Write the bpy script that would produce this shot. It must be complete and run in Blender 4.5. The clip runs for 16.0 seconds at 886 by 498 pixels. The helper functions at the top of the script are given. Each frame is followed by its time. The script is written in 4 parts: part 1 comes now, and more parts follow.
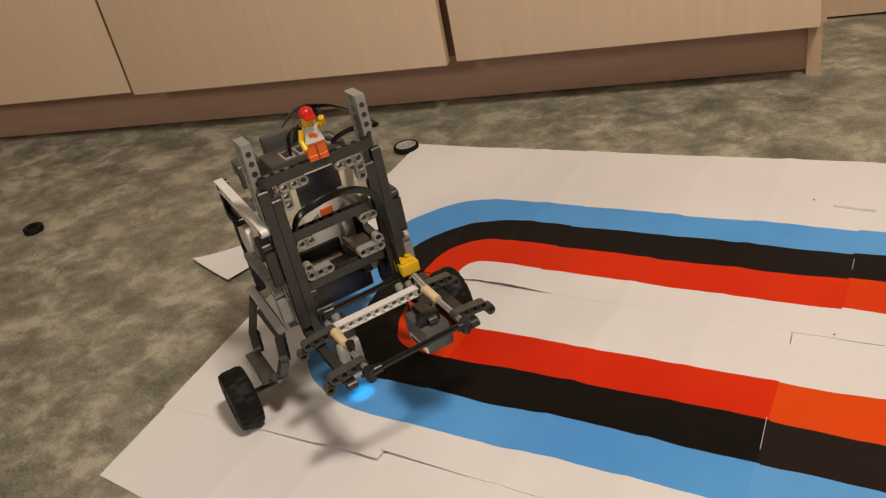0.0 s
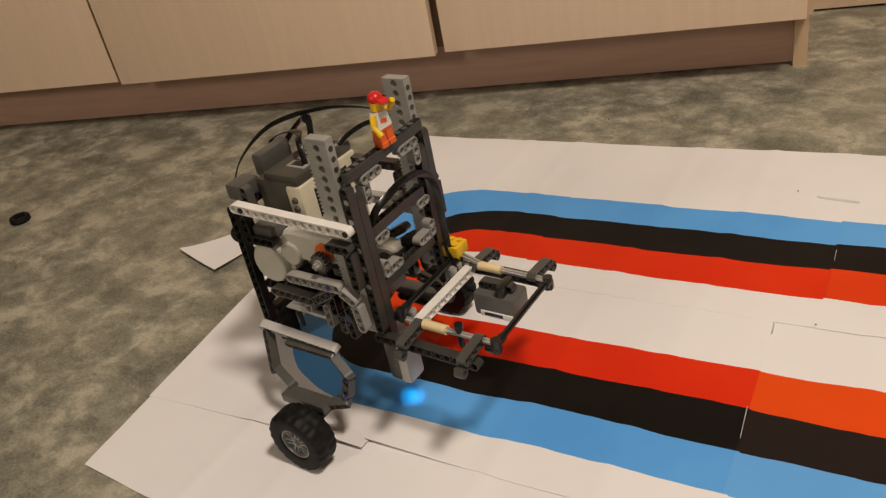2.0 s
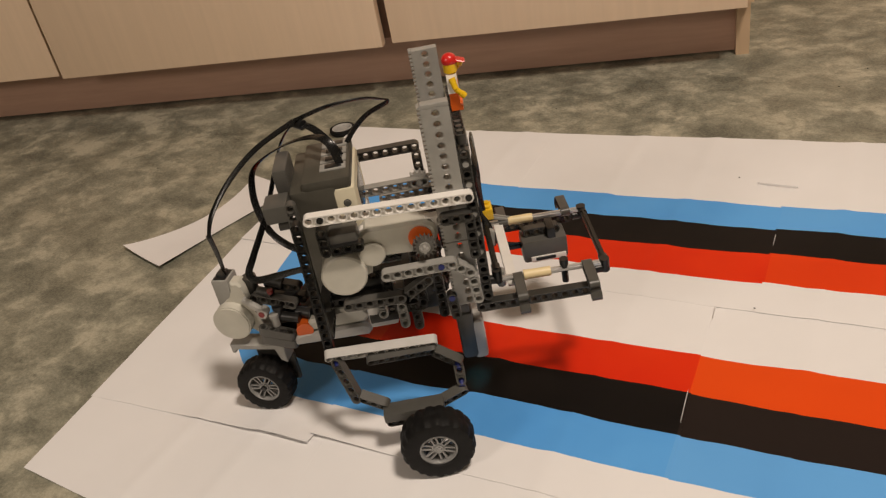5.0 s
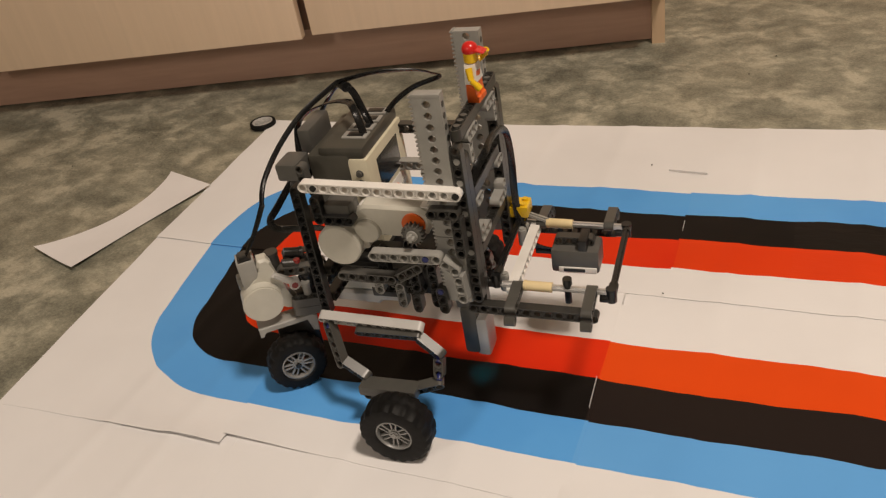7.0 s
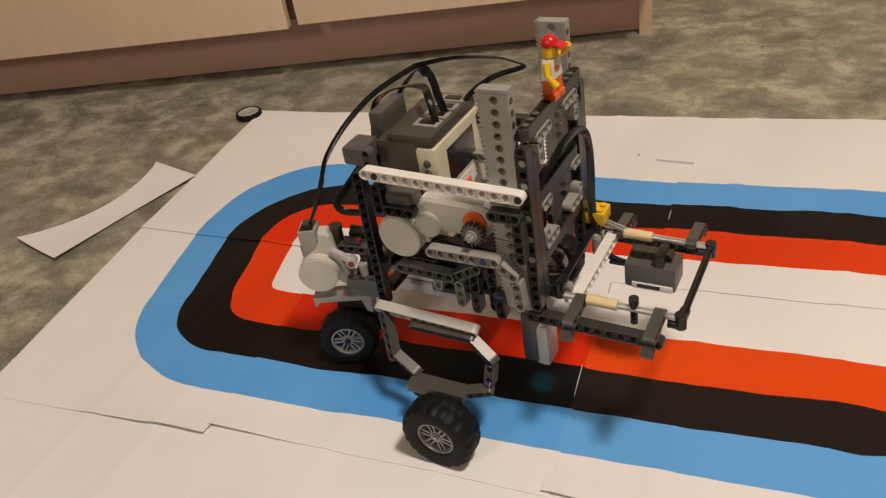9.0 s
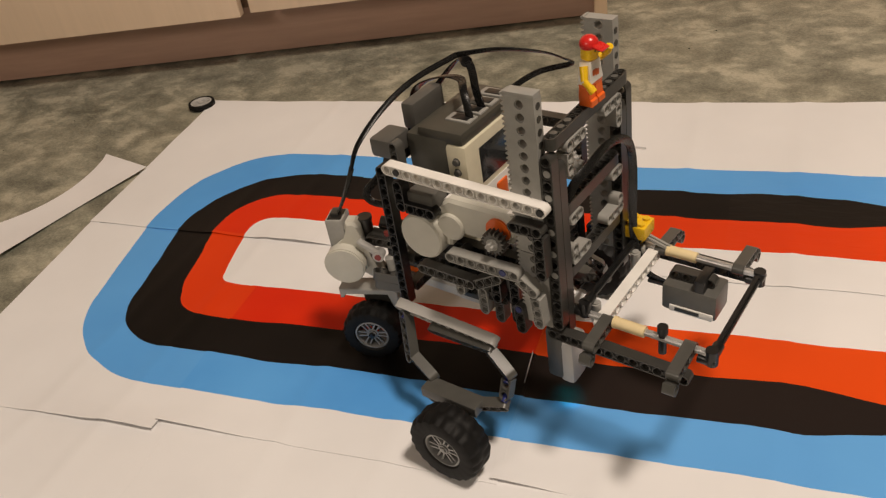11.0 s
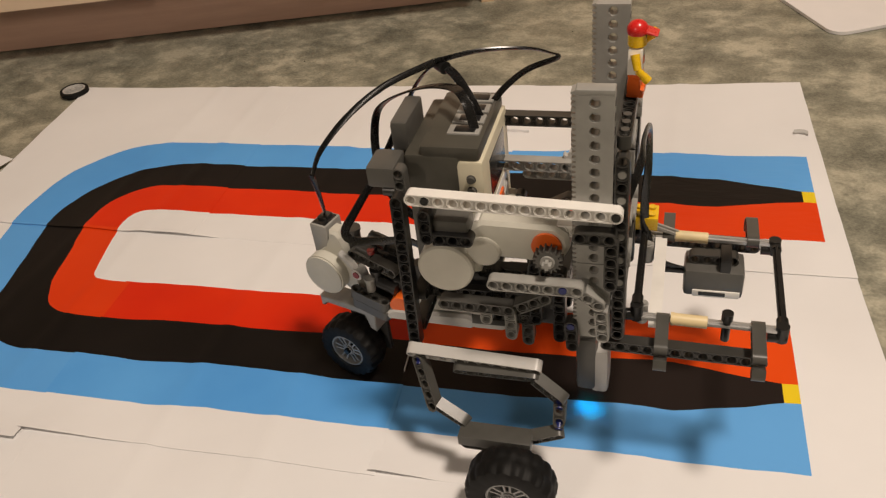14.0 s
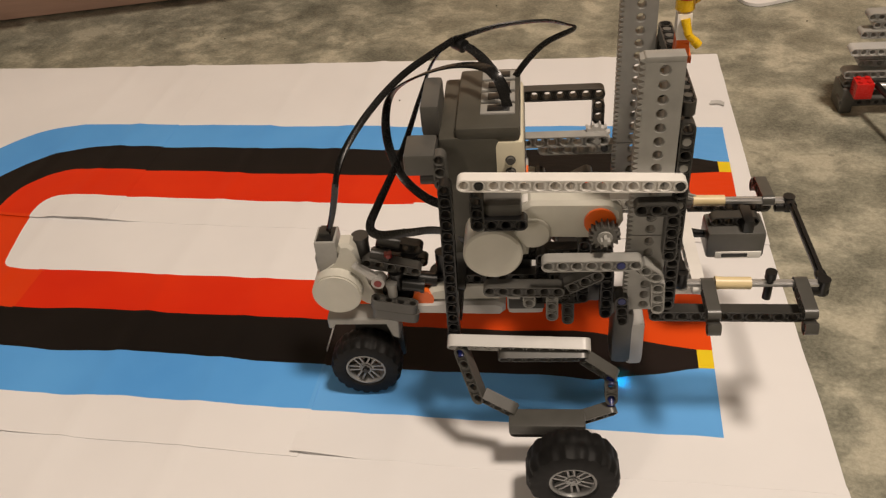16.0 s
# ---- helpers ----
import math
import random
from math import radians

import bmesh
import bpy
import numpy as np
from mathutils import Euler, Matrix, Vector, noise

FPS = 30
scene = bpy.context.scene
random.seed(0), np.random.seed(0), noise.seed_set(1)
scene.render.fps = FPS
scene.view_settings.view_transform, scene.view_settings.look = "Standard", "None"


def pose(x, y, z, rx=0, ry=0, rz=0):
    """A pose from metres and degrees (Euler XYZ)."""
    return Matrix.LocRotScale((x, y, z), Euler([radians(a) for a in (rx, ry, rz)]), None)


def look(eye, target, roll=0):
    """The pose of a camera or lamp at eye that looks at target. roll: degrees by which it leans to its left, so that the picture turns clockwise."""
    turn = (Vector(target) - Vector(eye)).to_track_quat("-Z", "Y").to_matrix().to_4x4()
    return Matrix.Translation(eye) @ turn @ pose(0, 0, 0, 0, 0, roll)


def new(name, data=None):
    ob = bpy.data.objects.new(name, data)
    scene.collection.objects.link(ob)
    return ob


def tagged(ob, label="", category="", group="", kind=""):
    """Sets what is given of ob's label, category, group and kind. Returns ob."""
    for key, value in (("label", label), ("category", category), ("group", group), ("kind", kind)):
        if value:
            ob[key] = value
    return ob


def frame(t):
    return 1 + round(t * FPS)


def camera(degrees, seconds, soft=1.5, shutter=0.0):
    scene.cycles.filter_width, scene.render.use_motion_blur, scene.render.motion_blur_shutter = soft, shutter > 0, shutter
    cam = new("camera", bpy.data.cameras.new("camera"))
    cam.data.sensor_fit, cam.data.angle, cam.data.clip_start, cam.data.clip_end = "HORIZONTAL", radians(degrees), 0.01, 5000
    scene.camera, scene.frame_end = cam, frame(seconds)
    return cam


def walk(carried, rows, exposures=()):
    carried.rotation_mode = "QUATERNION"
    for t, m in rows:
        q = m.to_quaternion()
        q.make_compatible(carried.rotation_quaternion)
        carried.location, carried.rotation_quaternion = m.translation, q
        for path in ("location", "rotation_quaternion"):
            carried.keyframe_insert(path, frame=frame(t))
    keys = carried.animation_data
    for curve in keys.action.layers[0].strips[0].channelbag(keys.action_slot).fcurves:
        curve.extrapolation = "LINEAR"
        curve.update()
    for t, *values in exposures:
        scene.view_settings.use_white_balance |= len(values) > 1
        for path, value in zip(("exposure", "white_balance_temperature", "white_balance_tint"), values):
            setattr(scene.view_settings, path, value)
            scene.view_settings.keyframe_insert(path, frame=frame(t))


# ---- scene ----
cam = camera(56.24, 16.0, soft=1.3)
PATH = [
    (0, (0.3468, -0.8044, 0.4824), (-0.1445, -0.0950, -0.0229), -12.17),
    (0.5, (0.3468, -0.8054, 0.4825), (-0.1464, -0.0984, -0.0242), -12.21),
    (1, (0.3477, -0.8053, 0.4814), (-0.1480, -0.1003, -0.0258), -12.19),
    (1.5, (0.3516, -0.8045, 0.4800), (-0.1374, -0.0979, -0.0315), -11.96),
    (2, (0.3537, -0.8038, 0.4810), (-0.1283, -0.0952, -0.0343), -11.81),
    (2.5, (0.3615, -0.7997, 0.4806), (-0.1143, -0.0890, -0.0375), -11.99),
    (3, (0.3658, -0.7979, 0.4792), (-0.0999, -0.0820, -0.0409), -11.96),
    (3.5, (0.3642, -0.7977, 0.4776), (-0.0982, -0.0817, -0.0455), -11.86),
    (6, (0.3769, -0.7886, 0.4760), (-0.0334, -0.0539, -0.0643), -10.97),
    (6.5, (0.3862, -0.7839, 0.4747), (-0.0061, -0.0439, -0.0717), -10.77),
    (7, (0.3929, -0.7826, 0.4735), (0.0129, -0.0398, -0.0777), -10.50),
    (7.5, (0.3983, -0.7814, 0.4715), (0.0263, -0.0343, -0.0794), -10.45),
    (8, (0.3979, -0.7814, 0.4681), (0.0238, -0.0373, -0.0855), -10.57),
    (8.5, (0.3967, -0.7820, 0.4661), (0.0273, -0.0369, -0.0892), -10.23),
    (9, (0.3960, -0.7813, 0.4674), (0.0274, -0.0384, -0.0914), -10.20),
    (11.5, (0.4162, -0.7707, 0.4623), (0.0950, -0.0227, -0.1185), -9.30),
    (12, (0.4189, -0.7715, 0.4635), (0.1152, -0.0210, -0.1234), -8.29),
    (12.5, (0.4196, -0.7694, 0.4620), (0.1335, -0.0158, -0.1299), -7.72),
    (13, (0.4207, -0.7690, 0.4617), (0.1339, -0.0172, -0.1321), -7.91),
    (13.5, (0.4274, -0.7660, 0.4589), (0.1662, -0.0090, -0.1401), -7.09),
    (14, (0.4364, -0.7559, 0.4574), (0.2023, 0.0057, -0.1468), -7.42),
    (14.5, (0.4412, -0.7540, 0.4531), (0.2412, 0.0044, -0.1673), -6.25),
    (15, (0.4427, -0.7536, 0.4534), (0.2510, 0.0035, -0.1712), -6.06),
    (15.5, (0.4464, -0.7523, 0.4549), (0.2631, 0.0041, -0.1730), -6.17),
    (16, (0.4532, -0.7512, 0.4540), (0.2872, 0.0060, -0.1778), -6.08),
]

walk(cam, [(t, look(eye, target, roll)) for t, eye, target, roll in PATH],
     exposures=[(0.0, 0.0), (16.0, 0.0)])

# ---- light: one warm ceiling lamp and an added fill, a dim evening room ----
scene.view_settings.exposure = 0.0
world = bpy.data.worlds.new("room_air")
scene.world = world
world.use_nodes = True
world.node_tree.nodes["Background"].inputs[0].default_value = (1.0, 0.86, 0.74, 1)
world.node_tree.nodes["Background"].inputs[1].default_value = 0.006
lamp_data = bpy.data.lights.new("ceiling_lamp_light", "AREA")
lamp_data.shape, lamp_data.size = "DISK", 0.38
lamp_data.energy, lamp_data.color = 51.0, (1.0, 0.845, 0.705)
lamp_light = new("ceiling_lamp_light", lamp_data)
lamp_light.matrix_world = pose(1.11, -0.655, 2.30)
# added fill with no known source, brightens the cabinet fronts and plinth
fill_data = bpy.data.lights.new("cabinet_fill_light", "AREA")
fill_data.shape, fill_data.size = "DISK", 0.5
fill_data.energy, fill_data.color = 13.0, (1.0, 0.845, 0.705)
fill_ob = new("cabinet_fill_light", fill_data)
fill_ob.matrix_world = pose(-0.6, -2.45, 1.40, 60, 0, -8)


# ---- materials ----
def nodes_of(name):
    m = bpy.data.materials.new(name)
    m.use_nodes = True
    nt = m.node_tree
    return m, nt, nt.nodes["Principled BSDF"]


def add(nt, kind, **values):
    n = nt.nodes.new(kind)
    for k, v in values.items():
        if k.startswith("i_"):
            n.inputs[k[2:].replace("_", " ")].default_value = v
    return n


def maths(nt, op, a, b=None, c=None):
    n = nt.nodes.new("ShaderNodeMath")
    n.operation = op
    for i, v in enumerate((a, b, c)):
        if v is None:
            continue
        if isinstance(v, (int, float)):
            n.inputs[i].default_value = v
        else:
            nt.links.new(v, n.inputs[i])
    return n.outputs[0]


def ramp(nt, fac, stops):
    n = nt.nodes.new("ShaderNodeValToRGB")
    els = n.color_ramp.elements
    while len(els) < len(stops):
        els.new(0.5)
    for e, (p, c) in zip(els, stops):
        e.position, e.color = p, (*c, 1)
    nt.links.new(fac, n.inputs[0])
    return n.outputs[0]


def mixc(nt, fac, a, b, blend="MIX"):
    n = nt.nodes.new("ShaderNodeMix")
    n.data_type, n.blend_type = "RGBA", blend
    for sock, v in ((n.inputs[0], fac), (n.inputs[6], a), (n.inputs[7], b)):
        if isinstance(v, (int, float)):
            sock.default_value = v
        elif isinstance(v, tuple):
            sock.default_value = (*v, 1)
        else:
            nt.links.new(v, sock)
    return n.outputs[2]


def noise_tex(nt, co, scale, detail=3.0, rough=0.55, distort=0.0):
    n = add(nt, "ShaderNodeTexNoise")
    n.inputs["Scale"].default_value, n.inputs["Detail"].default_value = scale, detail
    n.inputs["Roughness"].default_value, n.inputs["Distortion"].default_value = rough, distort
    nt.links.new(co, n.inputs["Vector"])
    return n.outputs[0]


def bump(nt, bsdf, height, strength, dist):
    n = nt.nodes.new("ShaderNodeBump")
    n.inputs["Strength"].default_value, n.inputs["Distance"].default_value = strength, dist
    nt.links.new(height, n.inputs["Height"])
    nt.links.new(n.outputs[0], bsdf.inputs["Normal"])


def coords(nt, which="Object"):
    return nt.nodes.new("ShaderNodeTexCoord").outputs[which]


def plastic(name, colour, rough=0.28, wear=0.10, metal=0.0):
    """Moulded toy plastic with faint scuffs, dust and a slight waviness."""
    m, nt, b = nodes_of(name)
    co = coords(nt)
    big = noise_tex(nt, co, 60.0, 4.0)
    fine = noise_tex(nt, co, 900.0, 3.0, 0.7)
    dark = tuple(c * (1 - wear) for c in colour)
    light = tuple(min(1, c * (1 + wear) + 0.004) for c in colour)
    col = ramp(nt, big, [(0.32, dark), (0.68, light)])
    nt.links.new(col, b.inputs["Base Color"])
    r = maths(nt, "MULTIPLY_ADD", fine, 0.16, rough - 0.06)
    r = maths(nt, "MULTIPLY_ADD", big, 0.08, r)
    nt.links.new(r, b.inputs["Roughness"])
    b.inputs["Metallic"].default_value = metal
    b.inputs["IOR"].default_value = 1.5
    bump(nt, b, big, 0.05, 0.0006)
    return m


M_DARK = plastic("dark_grey_plastic", (0.035, 0.0335, 0.030))
M_CLIP = plastic("clip_grey_plastic", (0.068, 0.066, 0.059))
M_LIGHT = plastic("light_grey_plastic", (0.30, 0.295, 0.275))
M_MID = plastic("mid_grey_plastic", (0.088, 0.085, 0.077), 0.32)
M_PALE = plastic("pale_grey_plastic", (0.48, 0.47, 0.45), 0.3, 0.05)
M_WHITE = plastic("white_plastic", (0.78, 0.76, 0.72), 0.3, 0.04)
M_MOTOR = plastic("motor_white_plastic", (0.54, 0.525, 0.46), 0.3, 0.05)
M_BLACK = plastic("black_plastic", (0.007, 0.007, 0.007), 0.25, 0.3)
M_YELLOW = plastic("yellow_plastic", (0.80, 0.50, 0.012), 0.22, 0.05)
M_TAN = plastic("tan_plastic", (0.74, 0.60, 0.34), 0.32, 0.05)
M_IVORY = plastic("ivory_plastic", (0.66, 0.61, 0.46), 0.38, 0.06)
M_RED = plastic("red_plastic", (0.60, 0.015, 0.012), 0.22, 0.06)
M_ORANGE = plastic("orange_plastic", (0.75, 0.13, 0.015), 0.26, 0.06)
M_BLUE = plastic("blue_plastic", (0.010, 0.018, 0.13), 0.28, 0.1)
M_DULLRED = plastic("dull_red_plastic", (0.22, 0.02, 0.018), 0.3, 0.1)
M_HUBGREY = plastic("warm_grey_plastic", (0.064, 0.060, 0.048), 0.36, 0.1)
M_SILVER = plastic("silver_axle", (0.62, 0.61, 0.60), 0.3, 0.08, 0.75)
M_RIM = plastic("silver_grey_rim", (0.29, 0.29, 0.285), 0.38, 0.12, 0.35)
M_SCREEN = plastic("dark_display_glass", (0.018, 0.020, 0.022), 0.12, 0.2)
M_CABLE = plastic("black_cable_sheath", (0.005, 0.005, 0.005), 0.20, 0.2)


def rubber():
    m, nt, b = nodes_of("tyre_rubber")
    co = coords(nt)
    n = noise_tex(nt, co, 140.0, 5.0, 0.7)
    b.inputs["Specular IOR Level"].default_value = 0.22
    nt.links.new(ramp(nt, n, [(0.3, (0.003, 0.003, 0.003)), (0.75, (0.009, 0.0085, 0.008))]), b.inputs["Base Color"])
    b.inputs["Roughness"].default_value = 0.58
    bump(nt, b, n, 0.15, 0.0005)
    return m


M_RUBBER = rubber()


def glow(name, colour, strength):
    m, nt, b = nodes_of(name)
    b.inputs["Base Color"].default_value = (*colour, 1)
    b.inputs["Emission Color"].default_value = (*colour, 1)
    b.inputs["Emission Strength"].default_value = strength
    return m


M_LED_CYAN = glow("cyan_sensor_light", (0.01, 0.80, 1.0), 330.0)
M_LED_BLUE = glow("violet_sensor_light", (0.14, 0.10, 1.0), 1250.0)


def vinyl_floor():
    """Mottled grey-green sheet vinyl, marbled in patches a few centimetres wide."""
    m, nt, b = nodes_of("mottled_vinyl")
    co = coords(nt)
    mp = add(nt, "ShaderNodeMapping")
    mp.inputs["Rotation"].default_value = (0, 0, 0.25)
    mp.inputs["Scale"].default_value = (0.92, 1.08, 1)
    nt.links.new(co, mp.inputs[0])
    v = mp.outputs[0]
    a = noise_tex(nt, v, 17.0, 4.0, 0.52, 0.35)
    c = noise_tex(nt, v, 52.0, 5.0, 0.62, 0.5)
    f = noise_tex(nt, v, 300.0, 3.0, 0.75)
    h = maths(nt, "MULTIPLY_ADD", c, 0.42, maths(nt, "MULTIPLY", a, 0.75))
    col = ramp(nt, h, [(0.43, (0.092, 0.094, 0.071)), (0.53, (0.188, 0.187, 0.142)), (0.61, (0.305, 0.296, 0.226)),
                       (0.71, (0.54, 0.505, 0.39))])
    hue = noise_tex(nt, v, 8.0, 3.0, 0.5, 0.4)
    col = mixc(nt, maths(nt, "MULTIPLY", ramp(nt, hue, [(0.45, (0, 0, 0)), (0.68, (1, 1, 1))]), 0.25), col, (0.235, 0.205, 0.135), "MIX")
    spot = ramp(nt, noise_tex(nt, v, 75.0, 2.0), [(0.66, (0, 0, 0)), (0.74, (1, 1, 1))])
    col = mixc(nt, maths(nt, "MULTIPLY", spot, 0.55), col, (0.055, 0.055, 0.04))
    col = mixc(nt, 0.30, col, ramp(nt, f, [(0.38, (0.08, 0.08, 0.06)), (0.66, (0.44, 0.42, 0.33))]))
    nt.links.new(col, b.inputs["Base Color"])
    nt.links.new(maths(nt, "MULTIPLY_ADD", c, 0.25, 0.34), b.inputs["Roughness"])
    bump(nt, b, maths(nt, "ADD", c, maths(nt, "MULTIPLY", f, 0.5)), 0.12, 0.0012)
    return m


def birch(name, base=(0.56, 0.39, 0.245), rough=0.42):
    """Pale laminate with a faint upright grain."""
    m, nt, b = nodes_of(name)
    co = coords(nt)
    mp = add(nt, "ShaderNodeMapping")
    mp.inputs["Scale"].default_value = (1.0, 1.0, 0.06)
    nt.links.new(co, mp.inputs[0])
    g = noise_tex(nt, mp.outputs[0], 90.0, 4.0, 0.6)
    w = noise_tex(nt, co, 3.0, 3.0)
    col = ramp(nt, g, [(0.3, tuple(c * 0.96 for c in base)), (0.7, tuple(c * 1.03 for c in base))])
    col = mixc(nt, maths(nt, "MULTIPLY", w, 0.25), col, tuple(c * 0.86 for c in base))
    nt.links.new(col, b.inputs["Base Color"])
    b.inputs["Roughness"].default_value = rough
    bump(nt, b, g, 0.03, 0.0006)
    return m


M_FLOOR = vinyl_floor()
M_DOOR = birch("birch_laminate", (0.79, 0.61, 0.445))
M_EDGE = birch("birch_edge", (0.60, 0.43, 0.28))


def plinth_board():
    m, nt, b = nodes_of("brown_plinth_board")
    co = coords(nt)
    mp = add(nt, "ShaderNodeMapping")
    mp.inputs["Scale"].default_value = (0.08, 1.0, 1.0)
    nt.links.new(co, mp.inputs[0])
    g = noise_tex(nt, mp.outputs[0], 120.0, 4.0, 0.6)
    nt.links.new(ramp(nt, g, [(0.3, (0.475, 0.302, 0.228)), (0.7, (0.545, 0.348, 0.266))]), b.inputs["Base Color"])
    b.inputs["Roughness"].default_value = 0.30
    bump(nt, b, g, 0.05, 0.0008)
    return m


M_PLINTH = plinth_board()


def plain(name, colour, rough=0.7):
    m, nt, b = nodes_of(name)
    n = noise_tex(nt, coords(nt), 6.0, 4.0)
    nt.links.new(ramp(nt, n, [(0.3, tuple(c * 0.93 for c in colour)), (0.7, colour)]), b.inputs["Base Color"])
    b.inputs["Roughness"].default_value = rough
    return m


M_WALL = plain("painted_wall", (0.34, 0.315, 0.275))
M_CEIL = plain("white_ceiling", (0.56, 0.54, 0.50))
M_GAP = plain("cabinet_carcass", (0.22, 0.14, 0.095))


def paper_plain(name="white_paper"):
    m, nt, b = nodes_of(name)
    co = coords(nt)
    n = noise_tex(nt, co, 9.0, 4.0)
    nt.links.new(ramp(nt, n, [(0.3, (0.75, 0.735, 0.735)), (0.7, (0.82, 0.80, 0.80))]), b.inputs["Base Color"])
    b.inputs["Roughness"].default_value = 0.55
    bump(nt, b, n, 0.06, 0.004)
    return m


M_PAPER = paper_plain()


def track_print():
    """Printed oval track on white paper: blue, black and red bands one inside the other, open at the far end."""
    m, nt, b = nodes_of("printed_track_paper")
    co = coords(nt)
    wob = noise_tex(nt, co, 11.0, 2.0)
    wob2 = noise_tex(nt, co, 16.0, 2.0)
    sep = nt.nodes.new("ShaderNodeSeparateXYZ")
    nt.links.new(co, sep.inputs[0])
    x0 = maths(nt, "ADD", sep.outputs[0], maths(nt, "MULTIPLY_ADD", wob2, 0.006, -0.003))
    y = maths(nt, "ADD", sep.outputs[1], maths(nt, "MULTIPLY_ADD", wob, 0.009, -0.0045))
    low = maths(nt, "LESS_THAN", sep.outputs[1], SEAM_Y)
    # the lower row of sheets was taped a little to one side
    t = maths(nt, "DIVIDE", maths(nt, "SUBTRACT", SEAM_Y, sep.outputs[1]), 0.10)
    t = maths(nt, "MINIMUM", maths(nt, "MAXIMUM", t, 0.0), 1.0)
    x = maths(nt, "SUBTRACT", x0, maths(nt, "MULTIPLY", t, 0.020))
    # one rounded box per band edge, its two corners of different radius
    def depth(w, r_far, r_near, back=0.0):
        hy, cy = 0.192 - w, -0.2000
        r = maths(nt, "MULTIPLY_ADD", low, r_near - r_far, r_far)
        qy = maths(nt, "ADD", maths(nt, "SUBTRACT", maths(nt, "ABSOLUTE", maths(nt, "SUBTRACT", y, cy)), hy), r)
        qx = maths(nt, "SUBTRACT", maths(nt, "ADD", r, -0.212 + w + back), x)
        ox, oy = maths(nt, "MAXIMUM", qx, 0.0), maths(nt, "MAXIMUM", qy, 0.0)
        out = maths(nt, "SQRT", maths(nt, "ADD", maths(nt, "MULTIPLY", ox, ox), maths(nt, "MULTIPLY", oy, oy)))
        ins = maths(nt, "MINIMUM", maths(nt, "MAXIMUM", qx, qy), 0.0)
        return maths(nt, "SUBTRACT", r, maths(nt, "ADD", out, ins))

    d = depth(0.0, 0.118, 0.125, 0.006)
    d_black, d_red, d_white = depth(0.044, 0.113, 0.072, 0.006), depth(0.0895, 0.060, 0.045, 0.005), depth(0.1365, 0.020, 0.012, -0.003)
    xe = maths(nt, "MULTIPLY_ADD", low, -0.039, 0.587)                # end of the print
    k = maths(nt, "DIVIDE", maths(nt, "SUBTRACT", sep.outputs[0], maths(nt, "SUBTRACT", xe, 0.085)), 0.075)
    k = maths(nt, "MINIMUM", maths(nt, "MAXIMUM", k, 0.0), 1.0)
    b1 = maths(nt, "MULTIPLY", k, 0.0160)
    b2 = maths(nt, "MULTIPLY", k, -0.0115)
    inside = maths(nt, "MULTIPLY", maths(nt, "GREATER_THAN", d, 0.0), maths(nt, "LESS_THAN", sep.outputs[0], xe))
    black = maths(nt, "GREATER_THAN", d_black, b1)
    red = maths(nt, "GREATER_THAN", d_red, b2)
    white = maths(nt, "GREATER_THAN", d_white, 0.0)
    yel = maths(nt, "MULTIPLY", maths(nt, "GREATER_THAN", sep.outputs[0], maths(nt, "SUBTRACT", xe, 0.011)),
                maths(nt, "MULTIPLY", black, maths(nt, "SUBTRACT", 1.0, red)))
    tone = noise_tex(nt, co, 5.0, 4.0)
    fine = noise_tex(nt, co, 700.0, 2.0)
    paper = ramp(nt, tone, [(0.3, (0.745, 0.735, 0.735)), (0.7, (0.81, 0.80, 0.80))])
    blue = ramp(nt, tone, [(0.35, (0.085, 0.32, 0.74)), (0.65, (0.115, 0.385, 0.82))])
    blk = ramp(nt, tone, [(0.35, (0.0055, 0.0045, 0.0042)), (0.65, (0.010, 0.008, 0.0075))])
    rd = ramp(nt, tone, [(0.35, (0.62, 0.020, 0.004)), (0.65, (0.72, 0.036, 0.005))])
    # the last lower sheet came out of the printer paler and more orange
    pale = maths(nt, "MULTIPLY", low, maths(nt, "GREATER_THAN", sep.outputs[0], 0.2635))
    end_sheet = maths(nt, "MULTIPLY", maths(nt, "SUBTRACT", 1.0, low), maths(nt, "GREATER_THAN", sep.outputs[0], 0.2985))
    first_low = maths(nt, "MULTIPLY", low, maths(nt, "LESS_THAN", sep.outputs[0], -0.0205))
    first_up = maths(nt, "MULTIPLY", maths(nt, "SUBTRACT", 1.0, low), maths(nt, "LESS_THAN", sep.outputs[0], 0.003))
    rnd = maths(nt, "ADD", maths(nt, "MULTIPLY", first_low, 0.42), maths(nt, "MULTIPLY", pale, 0.85))
    rnd = maths(nt, "ADD", rnd, maths(nt, "MULTIPLY", first_up, 0.05))
    rnd = maths(nt, "ADD", rnd, maths(nt, "MULTIPLY", end_sheet, 0.40))
    blk = mixc(nt, pale, blk, (0.018, 0.0125, 0.011))
    blue = mixc(nt, maths(nt, "MULTIPLY", rnd, 0.45), blue, (0.17, 0.43, 0.80))
    rd = mixc(nt, maths(nt, "MULTIPLY", rnd, 0.7), rd, (0.78, 0.10, 0.008))
    col = mixc(nt, inside, paper, blue)
    bl = maths(nt, "MULTIPLY", inside, black)
    col = mixc(nt, bl, col, blk)
    col = mixc(nt, maths(nt, "MULTIPLY", inside, red), col, rd)
    col = mixc(nt, maths(nt, "MULTIPLY", inside, white), col, paper)
    col = mixc(nt, maths(nt, "MULTIPLY", inside, yel), col, (0.80, 0.58, 0.02))
    nt.links.new(col, b.inputs["Base Color"])
    ink = maths(nt, "MULTIPLY", inside, maths(nt, "SUBTRACT", 1.0, white))
    b.inputs["Specular IOR Level"].default_value = 0.11
